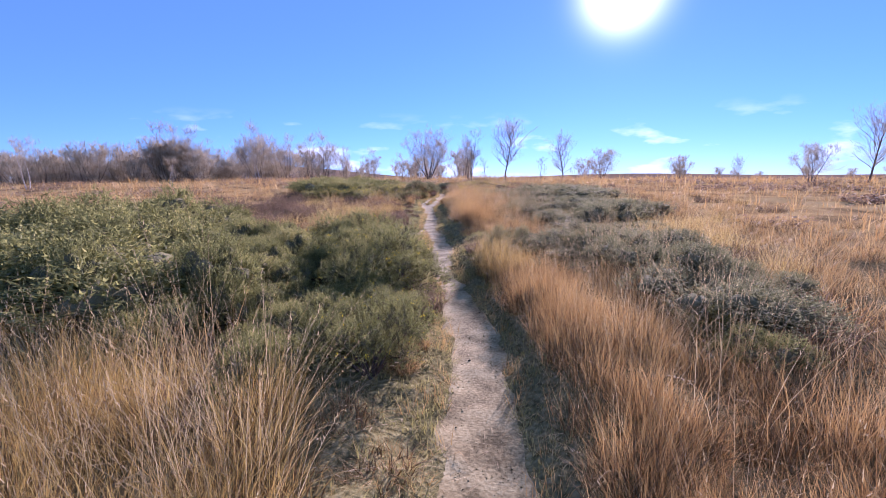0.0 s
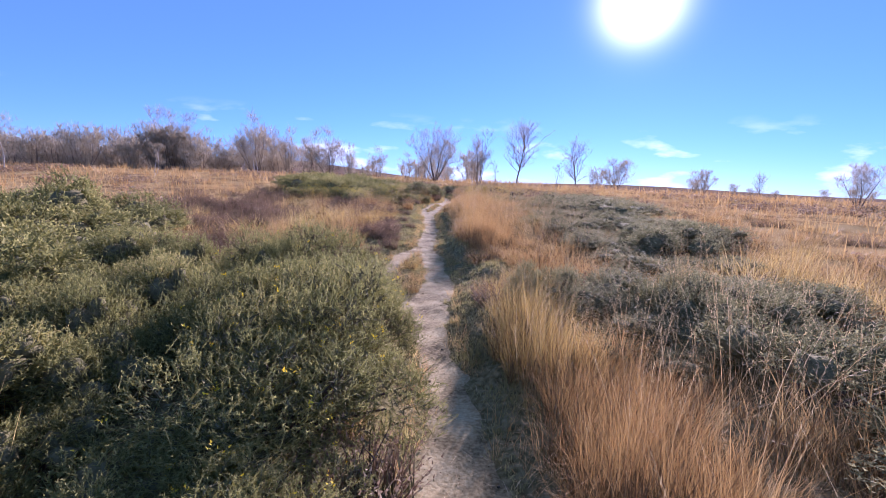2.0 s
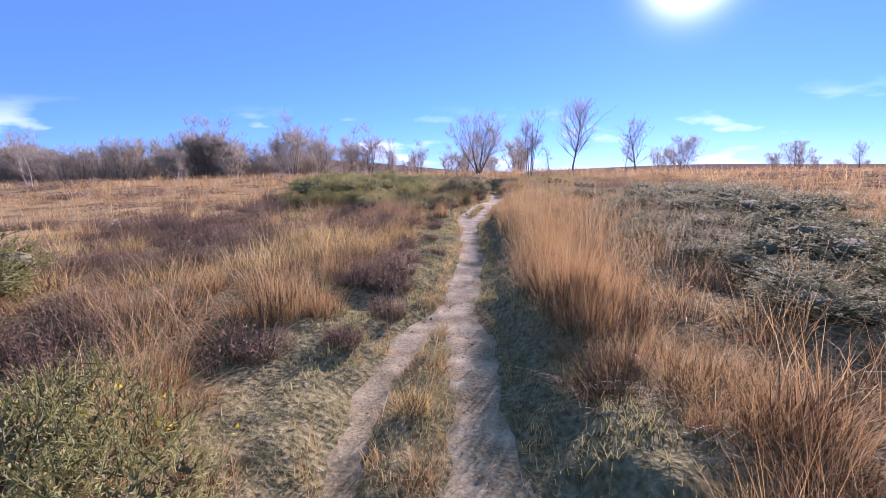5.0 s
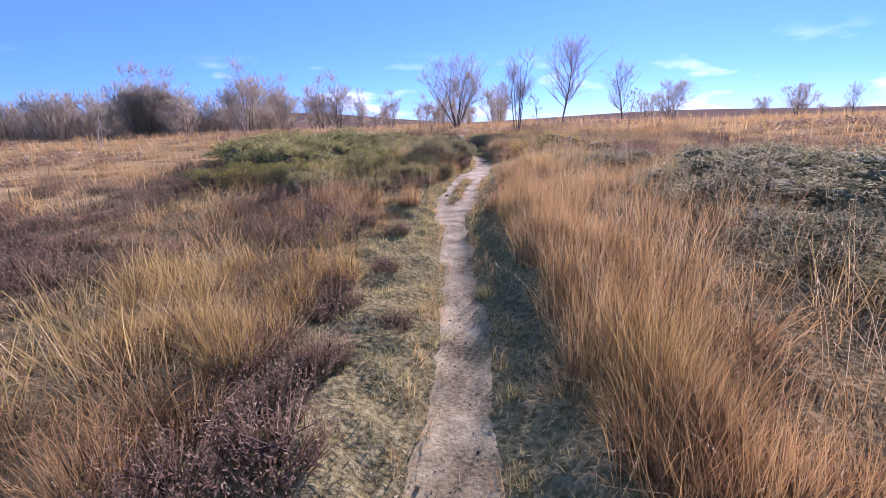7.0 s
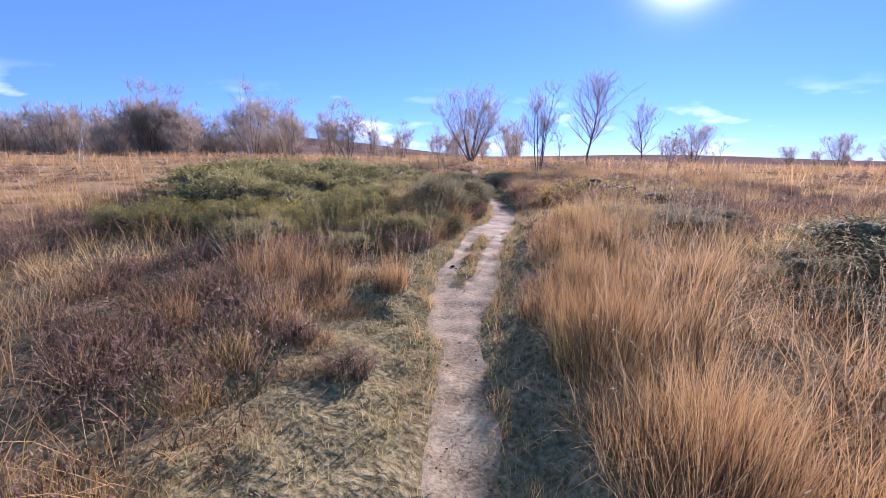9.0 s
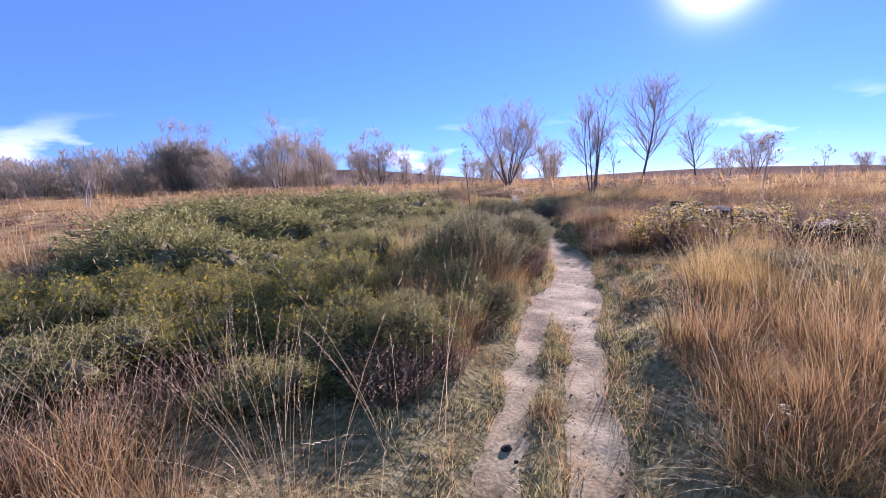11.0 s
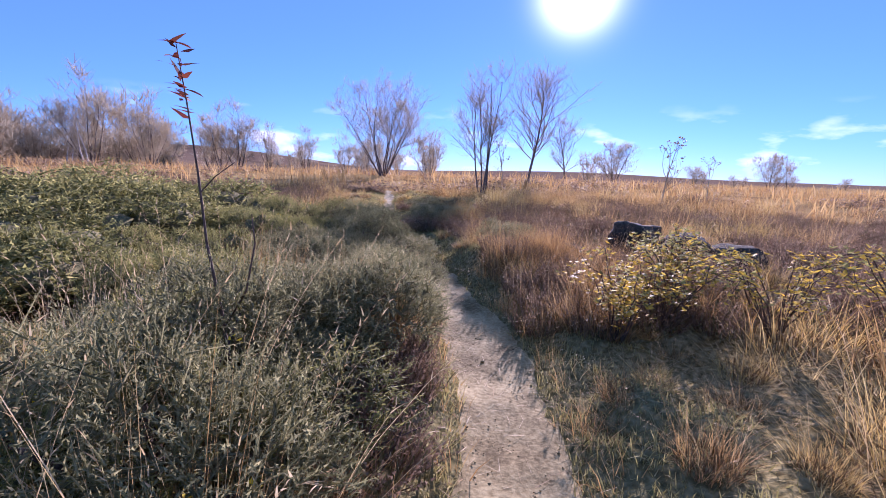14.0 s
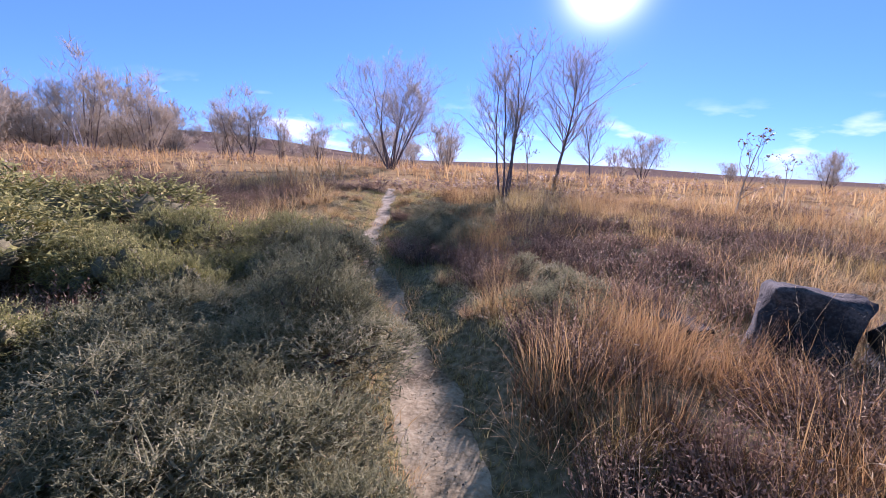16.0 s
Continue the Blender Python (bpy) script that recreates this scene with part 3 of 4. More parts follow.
def path_gap(x, y):
    gap = abs(x - float(np.interp(y, MAIN_Y, MAIN_C))) - float(np.interp(y, MAIN_Y, MAIN_W))
    for ys, cs, ws in SIDES:
        if ys[0] < y < ys[-1]:
            gap = min(gap, abs(x - float(np.interp(y, ys, cs))) - float(np.interp(y, ys, ws)))
    return gap


def plant_gorse():
    kinds = {0: [gorse_bush(40 + k, M_GORSE, "dense dark green gorse bush with scattered yellow flowers", flowers=(44, 18, 26)[k]) for k in range(3)],
             1: [gorse_bush(60 + k, M_GREYG, "grey-green low heath bush with pale dry tips", flowers=0) for k in range(2)]}
    for kind, mat, label, count, coarse in ((2, M_GORSE, "dense dark green gorse bush behind the others", 1450, 1.35), (3, M_GREYG, "grey-green low heath bush amid dry grass", 1350, 1.35),
                                            (5, M_GORSE, "dark green gorse bush out on the moor", 1000, 1.8), (6, M_GREYG, "grey-green heath bush out on the moor", 900, 1.8)):
        kinds[kind] = [gorse_bush(80 + kind, mat, label, count, 0, coarse=coarse)]
    kinds[4] = [gorse_bush(90, M_GORSE, "gorse bush crowned with many yellow flowers", 2000, 170)]
    fresh = {id(o): True for some in kinds.values() for o in some}
    rng = random.Random(5)
    for cx, cy, rx, ry, tall, kind, step in GORSE:
        y = cy - ry
        while y <= cy + ry:
            x = cx - rx
            while x <= cx + rx:
                px, py = x + rng.uniform(-0.3, 0.3) * step, y + rng.uniform(-0.3, 0.3) * step
                if ((px - cx) / rx) ** 2 + ((py - cy) / ry) ** 2 < 1.05:
                    size = step * rng.choice((0.8, 0.95, 1.1, 1.25)) * rng.uniform(0.95, 1.05) / 0.8
                    # lower towards the walker at the two large stands
                    slope = 0.7 + 0.3 * float(smooth(py, 4.2, 6.4)) if cy < 6.3 and kind == 0 and px < -1.2 and cx > -2 else 0.85 + 0.15 * float(smooth(py, 20.6, 24.2)) if kind == 0 and 20 < cy < 24 else 1
                    high = slope * tall / 0.85 * rng.uniform(0.62, 1.16)
                    size = max(size, 0.78 * high)
                    reach = 0.8 * size
                    gap = path_gap(px, py)
                    if gap < reach:
                        px += (reach - gap) * (1 if px > float(np.interp(py, MAIN_Y, MAIN_C)) else -1)
                    m = at(px, py, rng.uniform(0, 360), size, max(high, 0.62 * size))
                    src = rng.choice(kinds[kind if gap < 1.2 else kind + 2 if gap < 4.2 else kind + 5])
                    if kind == 0 and px < -2.6 and 20.2 < py < 21.9:
                        src = kinds[4][0]
                    if fresh.pop(id(src), None):
                        src.matrix_basis = m
                    else:
                        copy_thing(src, m)
                x += step
            y += step


plant_gorse()


# ---- grass tussocks and heather: the nearest as things, the rest as one cover ----
def cover():
    rng = random.Random(11)
    tufts = [tussock_shape(100 + k, (340, 350, 320, 340)[k], 3, 0.0019, (0.62, 0.55, 0.68, 0.5)[k], (0.7, 1.1, 0.85, 1.5)[k], (0.17, 0.2, 0.15, 0.24)[k], 80) for k in range(4)]
    plain_tufts = [tussock_shape(110 + k, 290, 2, 0.0021, (0.62, 0.55, 0.68, 0.5)[k], (0.7, 1.1, 0.85, 1.5)[k], (0.17, 0.2, 0.15, 0.24)[k], 70) for k in range(4)]
    thatches = [thatch_shape(k, (0.17, 0.2, 0.15, 0.24)[k], (0.62, 0.55, 0.68, 0.5)[k]) for k in range(4)]
    mats = [thatch_shape(100 + k, 0.24, 0.4, 70, 0.011) for k in range(3)]
    stalks = [stalk_shape(120 + k) for k in range(3)]
    heath = [heather_shape(140 + k) for k in range(3)]
    thin_tuft = [tussock_shape(160 + k, 125, 2, 0.0042, 0.56, 1.15, 0.26) for k in range(3)]
    thin_heath = [heather_shape(170 + k, 52, 0.3, 0.34, 6, 0.045, 0.006) for k in range(2)]
    near_t, near_h, spots = [], [], {}
    y = -1.8
    while y < 37:
        x = -12.5
        while x < 11.5:
            px, py = x + rng.uniform(-0.2, 0.2), y + rng.uniform(-0.2, 0.2)
            x += 0.44
            if rng.random() < (abs(px + 0.5) - 6.0) / 6.5 + 0.3 * noise.noise((px * 0.4, py * 0.4, 1.0)):
                continue
            gap = path_gap(px, py)
            right = px > float(np.interp(py, MAIN_Y, MAIN_C))
            if gap < (0.6 if right and 1.6 < py < 7.5 else 0.42 if right and 6 < py < 21.5 else 0.2) or in_patch(px, py, -0.35) and rng.random() < 0.82:
                continue
            # turf strip beside the path, open of tussocks
            if not right and 8.8 < py < 20 and gap < 0.75 + 0.25 * math.sin(py * 1.3):
                continue
            n = noise.noise((px * 0.45, py * 0.45, 3.0))
            if right:
                heathy = 0.04 + (0.48 if 22.8 < py < 33 else 0) + (0.2 if px > 3 else 0)
            else:
                heathy = 0.0 if py < 3.4 else 0.6 if py > 9 and gap > 1.6 else 0.46
            if 0.5 + n < heathy:
                kind, size, tall = "h", rng.uniform(0.85, 1.35), rng.uniform(0.8, 1.25)
            else:
                kind, size = "t", rng.uniform(0.65, 1.5)
                tall = size ** 0.6 * rng.uniform(0.5, 1.15) * (1 + 0.35 * noise.noise((px * 0.9, py * 0.9, 9.0)))
                if rng.random() < (0.13 if right and gap > 0.7 else 0.0 if right else 0.14):
                    continue
                if right and 8 < py < 21 and gap < 2.2:
                    tall *= 1.35 if 14.3 < py < 18 else 1.1
                if not right and py < 3.4 and gap > 0.5:
                    tall *= 1.25
                if gap < 0.35 and not right:
                    tall *= 0.7
            row = (px, py, h1(px, py) - 0.02, rng.uniform(0, 6.28), size, tall, gap)
            if gap < 1.25:
                (near_h if kind == "h" else near_t).append(row)
            lod = "near" if gap < (1.45 if kind == "t" else 1.2) else "far"
            spots.setdefault((kind, lod), []).append(row)
        y += 0.44
    for px, py, sz, tl in ((-0.4, 8.85, 0.6, 0.42), (-0.45, 9.35, 0.7, 0.42), (-0.58, 9.9, 0.75, 0.4), (-0.62, 10.5, 0.7, 0.36), (-1.15, 19.3, 0.6, 0.35), (-1.1, 20.3, 0.6, 0.35), (-1.0, 21.0, 0.5, 0.33)):
        near_t.append((px, py, h1(px, py) - 0.02, rng.uniform(0, 6.28), sz, tl, 0.05))
    for px, py, sz in ((-1.22, 11.6, 0.8), (-1.4, 10.8, 0.75), (-1.35, 12.4, 0.9), (-1.2, 14.4, 0.8), (-1.55, 15.6, 0.9), (-1.7, 17.0, 0.8)):
        near_h.append((px, py, h1(px, py) - 0.02, rng.uniform(0, 6.28), sz, sz, 0.05))
    # a denser, taller bank of tussocks on the sunny side of the path
    for k in range(85):
        py = rng.uniform(7.8, 21.5)
        px = float(np.interp(py, MAIN_Y, MAIN_C)) + float(np.interp(py, MAIN_Y, MAIN_W)) + rng.uniform(0.55, 1.5)
        if not in_patch(px, py, -0.1):
            spots["t", "near"].append((px, py, h1(px, py) - 0.02, rng.uniform(0, 6.28), rng.uniform(0.8, 1.4), rng.uniform(0.55, 1.25) * (1.1 if 14.3 < py < 18 else 1), 0.5))
    for k in range(48):
        py = rng.uniform(11.0, 18.0)
        px = float(np.interp(py, MAIN_Y, MAIN_C)) + float(np.interp(py, MAIN_Y, MAIN_W)) + rng.uniform(0.6, 1.1)
        spots["t", "near"].append((px, py, h1(px, py) - 0.02, rng.uniform(0, 6.28), rng.uniform(0.9, 1.3), rng.uniform(1.05, 1.4), 0.5))
    for k in range(24):
        px, py = rng.uniform(0.25, 1.9), rng.uniform(21.6, 23.3)
        spots["t", "near"].append((px, py, h1(px, py) - 0.02, rng.uniform(0, 6.28), rng.uniform(0.8, 1.2), rng.uniform(0.7, 1.05), 0.5))
    for k in range(95):
        py = rng.uniform(-1, 7.8)
        px = float(np.interp(py, MAIN_Y, MAIN_C)) + float(np.interp(py, MAIN_Y, MAIN_W)) + rng.uniform(0.7, 1.9)
        if not in_patch(px, py, -0.1):
            spots["t", "near"].append((px, py, h1(px, py) - 0.02, rng.uniform(0, 6.28), rng.uniform(0.8, 1.3), rng.uniform(0.6, 1.05), 0.5))
    for k in range(95):
        py = rng.uniform(-1, 8)
        px = float(np.interp(py, MAIN_Y, MAIN_C)) + float(np.interp(py, MAIN_Y, MAIN_W)) + rng.uniform(0.38, 0.85)
        spots["t", "near"].append((px, py, h1(px, py) - 0.02, rng.uniform(0, 6.28), rng.uniform(0.75, 1.1), rng.uniform(0.65, 1.0), 0.5))
    for k in range(30):
        px, py = rng.uniform(-2.7, -0.45), rng.uniform(1.3, 2.9)
        spots["t", "near"].append((px, py, h1(px, py) - 0.02, rng.uniform(0, 6.28), rng.uniform(0.9, 1.4), rng.uniform(0.85, 1.25), 0.5))
    for k in range(28):
        py = rng.uniform(9.3, 18.5)
        px = -1.6 - 0.1 * (py - 9.3) - abs(rng.gauss(0, 0.9))
        spots["t", "near"].append((px, py, h1(px, py) - 0.02, rng.uniform(0, 6.28), rng.uniform(0.8, 1.3), rng.uniform(0.6, 1.05), 0.5))
    for k in range(22):
        px, py = rng.uniform(-3.4, -1.75), rng.uniform(13.6, 15.6)
        spots["t", "near"].append((px, py, h1(px, py) - 0.02, rng.uniform(0, 6.28), rng.uniform(0.8, 1.2), rng.uniform(0.6, 0.9), 0.5))
    for k in range(14, 40):
        px, py = ((rng.uniform(-3.6, -1.75), rng.uniform(18.7, 19.8)) if k < 22 else (rng.uniform(-2.9, -1.3), rng.uniform(22.2, 25.2)))
        spots["t", "near"].append((px, py, h1(px, py) - 0.02, rng.uniform(0, 6.28), rng.uniform(0.7, 1.2), rng.uniform(0.85, 1.3) * (1 if k < 22 else 1.25), 0.5))
    # heather and tufts close by the path where it climbs to the rocks, and in front of them
    for x0, x1, y0, y1, count, tufted in ((-0.35, 1.2, 24.9, 27.4, 42, 0.45), (-0.75, 0.9, 27.4, 32.5, 60, 0.4), (0.9, 2.4, 25.6, 26.9, 24, 0.35), (-2.8, -1.45, 20.9, 23.2, 34, 0.8)):
        for k in range(count):
            px, py = rng.uniform(x0, x1), rng.uniform(y0, y1)
            if path_gap(px, py) < 0.22:
                continue
            kind = "t" if rng.random() < tufted else "h"
            spots[kind, "near"].append((px, py, h1(px, py) - 0.02, rng.uniform(0, 6.28), rng.uniform(0.75, 1.2), rng.uniform(0.6, 1.05), 0.5))

    # the nearest as single things
    def things(rows, name, label, category, group, make, limit):
        rows = sorted(rows, key=lambda r: r[6])[:limit]
        srcs = make()
        used = set()
        for k, r in enumerate(rows):
            src = srcs[k % len(srcs)]
            m = pose(r[0], r[1], r[2], 0, 0, math.degrees(r[3])) @ Matrix.Diagonal((r[4], r[4], r[5], 1))
            if id(src) not in used:
                used.add(id(src)); src.matrix_basis = m
            else:
                copy_thing(src, m)
        return {(r[0], r[1]) for r in rows}

    def make_tussocks():
        out = []
        for k in range(4):
            top = tagged(new("grass_tussock"), "dry orange-tan moor grass tussock", "grass", "grass tussocks along the path")
            part("foliage", *tufts[k], [M_GOLD if k == 2 else M_TAN], top)
            part("thatch", *thatches[k], [M_THATCH], top, "matted dead leaves")
            part("stalk_spray", *stalks[k % 3], [M_STRAW], top, "pale bleached seed stalks")
            out.append(top)
        return out

    def make_heather():
        out = []
        for k in range(3):
            top = tagged(new("heather_clump"), "faded brown heather clump with dry flower heads", "heather", "heather clumps along the path")
            part("foliage", *heath[k], [M_HEATH], top)
            # broad strips added inside to make the clump opaque
            part("inner_wood", *mats[k], [M_CORE], top, "dead dark inner wood")
            r2 = random.Random(k)
            wood = [tube([(0, 0, -0.05), (r2.uniform(-0.1, 0.1), r2.uniform(-0.1, 0.1), 0.09), (r2.uniform(-0.2, 0.2), r2.uniform(-0.2, 0.2), 0.2)], [0.009, 0.006, 0.003], 3) for _ in range(9)]
            tagged(part("woody_base", *join(wood), [M_WOOD], top), kind="stuff")
            out.append(top)
        return out

    edge = [r for r in near_t if r[6] < 1.25]
    done = things(edge, "grass_tussock", "", "", "", make_tussocks, 290)
    done |= things(near_h, "heather_clump", "", "", "", make_heather, 200)
    for (kind, lod), rows in spots.items():
        rows = [r for r in rows if (r[0], r[1]) not in done]
        if not rows:
            continue
        shapes = {("t", "near"): plain_tufts, ("t", "far"): thin_tuft, ("h", "near"): heath, ("h", "far"): thin_heath}[kind, lod]
        golden = [r for r in rows if kind == "t" and (noise.noise((r[0] * 0.5, r[1] * 0.5, 21.0)) > 0.22 and not (r[0] > 0 and r[1] < 6) or r[0] < 0 and (r[1] < 3.3 and r[0] < -1.2 or 13.4 < r[1] < 15.8) or 0 < r[0] < 2 and 21.4 < r[1] < 23.5)]
        plain = [r for r in rows if r not in golden]
        for name, some, mat, label, category in (("moor_grass" if kind == "t" else "heather", plain, M_TAN if kind == "t" else M_HEATH, "dry orange moor grass covering the heath" if kind == "t" else "brown faded heather covering the heath", "grass" if kind == "t" else "heather"),
                                                 ("golden_grass", golden, M_GOLD, "golden dry grass in patches on the heath", "grass")):
            if some:
                sets = [lay(s, some[k::len(shapes)]) for k, s in enumerate(shapes) if some[k::len(shapes)]]
                tagged(new(name, mesh_of(name, *join(sets), [mat])), label, category, kind="stuff")
        # dead leaves and filler that keep the plants opaque, for darker cast shadows
        hearts = {("t", "near"): thatches, ("t", "far"): mats, ("h", "near"): mats, ("h", "far"): mats}[kind, lod]
        sets = [lay(s, rows[k::len(hearts)]) for k, s in enumerate(hearts) if rows[k::len(hearts)]]
        tagged(new("plant_litter", mesh_of("plant_litter", *join(sets), [M_THATCH if kind == "t" else M_CORE])), "matted dead leaves and opaque filler under the plants", "litter", kind="stuff")
        if kind == "t":
            some = [r for r in rows if rng.random() < 0.3]
            # sprays of long pale stalks where they stand thick
            for x0, x1, y0, y1, count in ((-3.2, -0.6, 1.6, 3.4, 34), (1.6, 3.8, 2.2, 8.0, 44), (-4.2, -1.7, 18.7, 20.4, 18), (1.2, 3.2, 13.0, 17.5, 40), (-3.2, -1.7, 22.3, 25.2, 26), (0.6, 2.6, 19.5, 23.5, 26)) if lod == "near" else ():
                for _ in range(count):
                    px, py = rng.uniform(x0, x1), rng.uniform(y0, y1)
                    some.append((px, py, h1(px, py) - 0.02, rng.uniform(0, 6.28), rng.uniform(1.0, 1.5), rng.uniform(0.9, 1.25), 0.5))
            sets = [lay(s, some[k::3]) for k, s in enumerate(stalks) if some[k::3]]
            tagged(new("dry_stalks", mesh_of("dry_stalks", *join(sets), [M_STRAW])), "bleached dry grass stalks with seed heads", "grass", kind="stuff")


cover()


def turf():
    """Short grass beside and between the trodden lines."""
    rng = np.random.default_rng(21)
    n = 230000
    y = rng.uniform(-2, 37, n)
    wide = np.where((y > 8.5) & (y < 20.5), 0.95, 0.45)
    x = np.interp(y, MAIN_Y, MAIN_C) + np.where(rng.uniform(0, 1, n) < 0.3, rng.uniform(0.15, 1.1, n), rng.normal(0, 1, n) * wide - np.where(wide > 0.5, 0.75, 0.1))
    p = pathness(x, y)
    lumps = np.array([noise.noise((a * 3.2, b * 3.2, 7.0)) + 0.5 * noise.noise((a * 9.0, b * 9.0, 2.0)) for a, b in zip(x, y)])
    keep = (p < rng.uniform(-0.5, 0.25, n)) & (lumps > rng.uniform(-0.5, 0.45, n))
    x, y, lumps = x[keep], y[keep], lumps[keep]
    m = len(x)
    base = np.stack([x, y, height(x, y) - 0.01], -1)
    v, f = blades(rng, base, rng.uniform(0, 6.28, m), np.abs(rng.normal(0.55, 0.35, m)), rng.uniform(0.03, 0.075, m) * (1 + np.clip(lumps, 0, 1)), rng.uniform(0.004, 0.008, m), 2, 0.9)
    tagged(new("short_grass", mesh_of("short_grass", v, f, [M_TURF])), "short pale green turf beside the path", "grass", kind="stuff")


turf()


def far_field():
    """Grass over the open moor, in coarser tufts with distance."""
    rng = np.random.default_rng(31)
    for n, y0, y1, w, wide, tall, count in ((3900, -8, 48, 30, 0.02, 0.58, 17), (2500, 32, 110, 70, 0.04, 0.75, 13)):
        x, y = rng.uniform(-w, w, n), rng.uniform(y0, y1, n)
        keep = ((np.abs(x + 0.5) > rng.uniform(6, 10, n)) | (y > 37)) & (np.abs(x) < 14 + 0.95 * y) & (pathness(x, y) < -2)
        x, y = x[keep], y[keep]
        shape = tussock_shape(int(n), count, 2, wide, tall, 1.0, 0.5 if y1 < 50 else 1.0)
        rows = np.stack([x, y, height(x, y) - 0.03, rng.uniform(0, 6.28, len(x)), rng.uniform(0.8, 1.4, len(x)), rng.uniform(0.7, 1.15, len(x))], -1)
        tagged(new("far_moor_grass", mesh_of("far_moor_grass", *lay(shape, rows), [M_TAN])), "open moor of dry orange grass", "grass", kind="stuff")


far_field()


def far_heath():
    """Dark heather patches in the open moor."""
    rng = np.random.default_rng(33)
    n = 9000
    x, y = rng.uniform(-45, 45, n), rng.uniform(4, 75, n)
    patch = np.array([noise.noise((a * 0.13, b * 0.2, 5.0)) for a, b in zip(x, y)])
    keep = (patch > 0.12) & ~((np.abs(x + 0.5) < 8) & (y < 37)) & (np.abs(x) < 6 + 0.95 * y)
    x, y = x[keep][:700], y[keep][:700]
    rows = np.stack([x, y, height(x, y) - 0.03, rng.uniform(0, 6.28, len(x)), rng.uniform(1.6, 2.6, len(x)), rng.uniform(0.9, 1.4, len(x))], -1)
    tagged(new("far_heather", mesh_of("far_heather", *lay(heather_shape(190, 20, 0.32, 0.34, 4, 0.08, 0.024), rows), [M_HEATH])), "dark heather patches in the moor grass", "heather", kind="stuff")


far_heath()


# ---- trees ----
def grow_tree(seed, tall, stems, spread_deg, counts=(7, 6, 7), droop=0.0, leaves=0, low=0.25, twig=0.28, girth=0.014, wide=0.006, reach=1.0):
    """Trunk tubes, limbs with fine twigs, and last leaves of a bare tree, base at the origin."""
    rng = random.Random(seed)
    r2 = np.random.default_rng(seed)
    trunk, crown, ends, ways = [], [], [], []

    def branch(p, d, length, r, level):
        pts, rad = [p.copy()], [r]
        steps = (6, 4, 2)[level]
        q, v = p.copy(), d.copy()
        for k in range(steps):
            bend = (0.07, 0.16, 0.2)[level]
            v = (v + Vector((rng.gauss(0, bend), rng.gauss(0, bend), rng.gauss((0.05, 0.14, 0.05)[level], bend * 0.6) - droop * (0.12 if level else 0)))).normalized()
            q = q + v * (length / steps)
            pts.append(q.copy()); rad.append(r * (1 - 0.82 * (k + 1) / steps) + 0.002)
        (trunk if level == 0 else crown).append(tube([tuple(c) for c in pts], rad, (6, 4, 3)[level]))
        for k in range(counts[level]):
            t = rng.uniform(low, 1.0) if level == 0 else rng.uniform(0.15, 1.0)
            i = min(int(t * steps), steps - 1)
            o = pts[i].lerp(pts[i + 1], t * steps - i)
            side = Vector((rng.gauss(0, 1), rng.gauss(0, 1), rng.gauss(0.0, 0.4))).normalized()
            nd = ((pts[i + 1] - pts[i]).normalized() * 0.8 + side * (1.05, 0.9, 0.9)[level] + Vector((0, 0, 0.2))).normalized()
            if level == 2:
                ends.append(o); ways.append(nd)
            else:
                swell = 0.4 + 0.75 * math.sin(math.pi * min(1, t ** 1.1)) if level == 0 else 1.25 - 0.75 * t
                branch(o, nd, length * (0.42 * reach, 0.5)[level] * swell * rng.uniform(0.75, 1.25), max(rad[i] * 0.45, 0.004), level + 1)

    for s in range(stems):
        a = 2 * math.pi * (s + rng.random() * 0.6) / stems
        share = rng.uniform(0.15, 1.15)
        lean = radians(spread_deg) * (share if stems > 1 else 0.25)
        d = Vector((math.sin(lean) * math.cos(a), math.sin(lean) * math.sin(a), math.cos(lean)))
        foot = Vector((0.1 * math.cos(a), 0.1 * math.sin(a), -0.15)) if stems > 1 else Vector((0, 0, -0.15))
        branch(foot, d, tall * rng.uniform(0.8, 0.95) * (1 - 0.3 * share * (stems > 3)), girth * tall * (0.75 if stems > 1 else 1.2), 0)
    base, way = np.array([e[:] for e in ends]), np.array([w[:] for w in ways])
    n = len(base)
    crown.append(blades(r2, base, np.arctan2(way[:, 1], way[:, 0]), np.arccos(np.clip(way[:, 2], -1, 1)), twig * r2.uniform(0.5, 1.3, n), np.full(n, wide), 2, -0.25 + 0.5 * droop))
    leaf = None
    if leaves:
        pick = r2.integers(0, n, leaves)
        spot = base[pick] + way[pick] * twig * 0.6
        leaf = blades(r2, spot, r2.uniform(0, 6.3, leaves), r2.uniform(0.6, 2.4, leaves), np.full(leaves, 0.06), np.full(leaves, 0.045), 2, 0.2)
    return join(trunk), join(crown), leaf


def make_tree(name, label, shape, bark, group=""):
    tk, cr, lf = shape
    top = tagged(new(name), label, "tree" if "tree" in name or name == "sapling" else "shrub", group)
    part("trunk", *tk, [bark], top, smooth_faces=True)
    part("crown", *cr, [M_TWIG], top)
    if lf is not None:
        part("leaves", *lf, [M_LASTLEAF], top, "few last brown leaves")
    return top


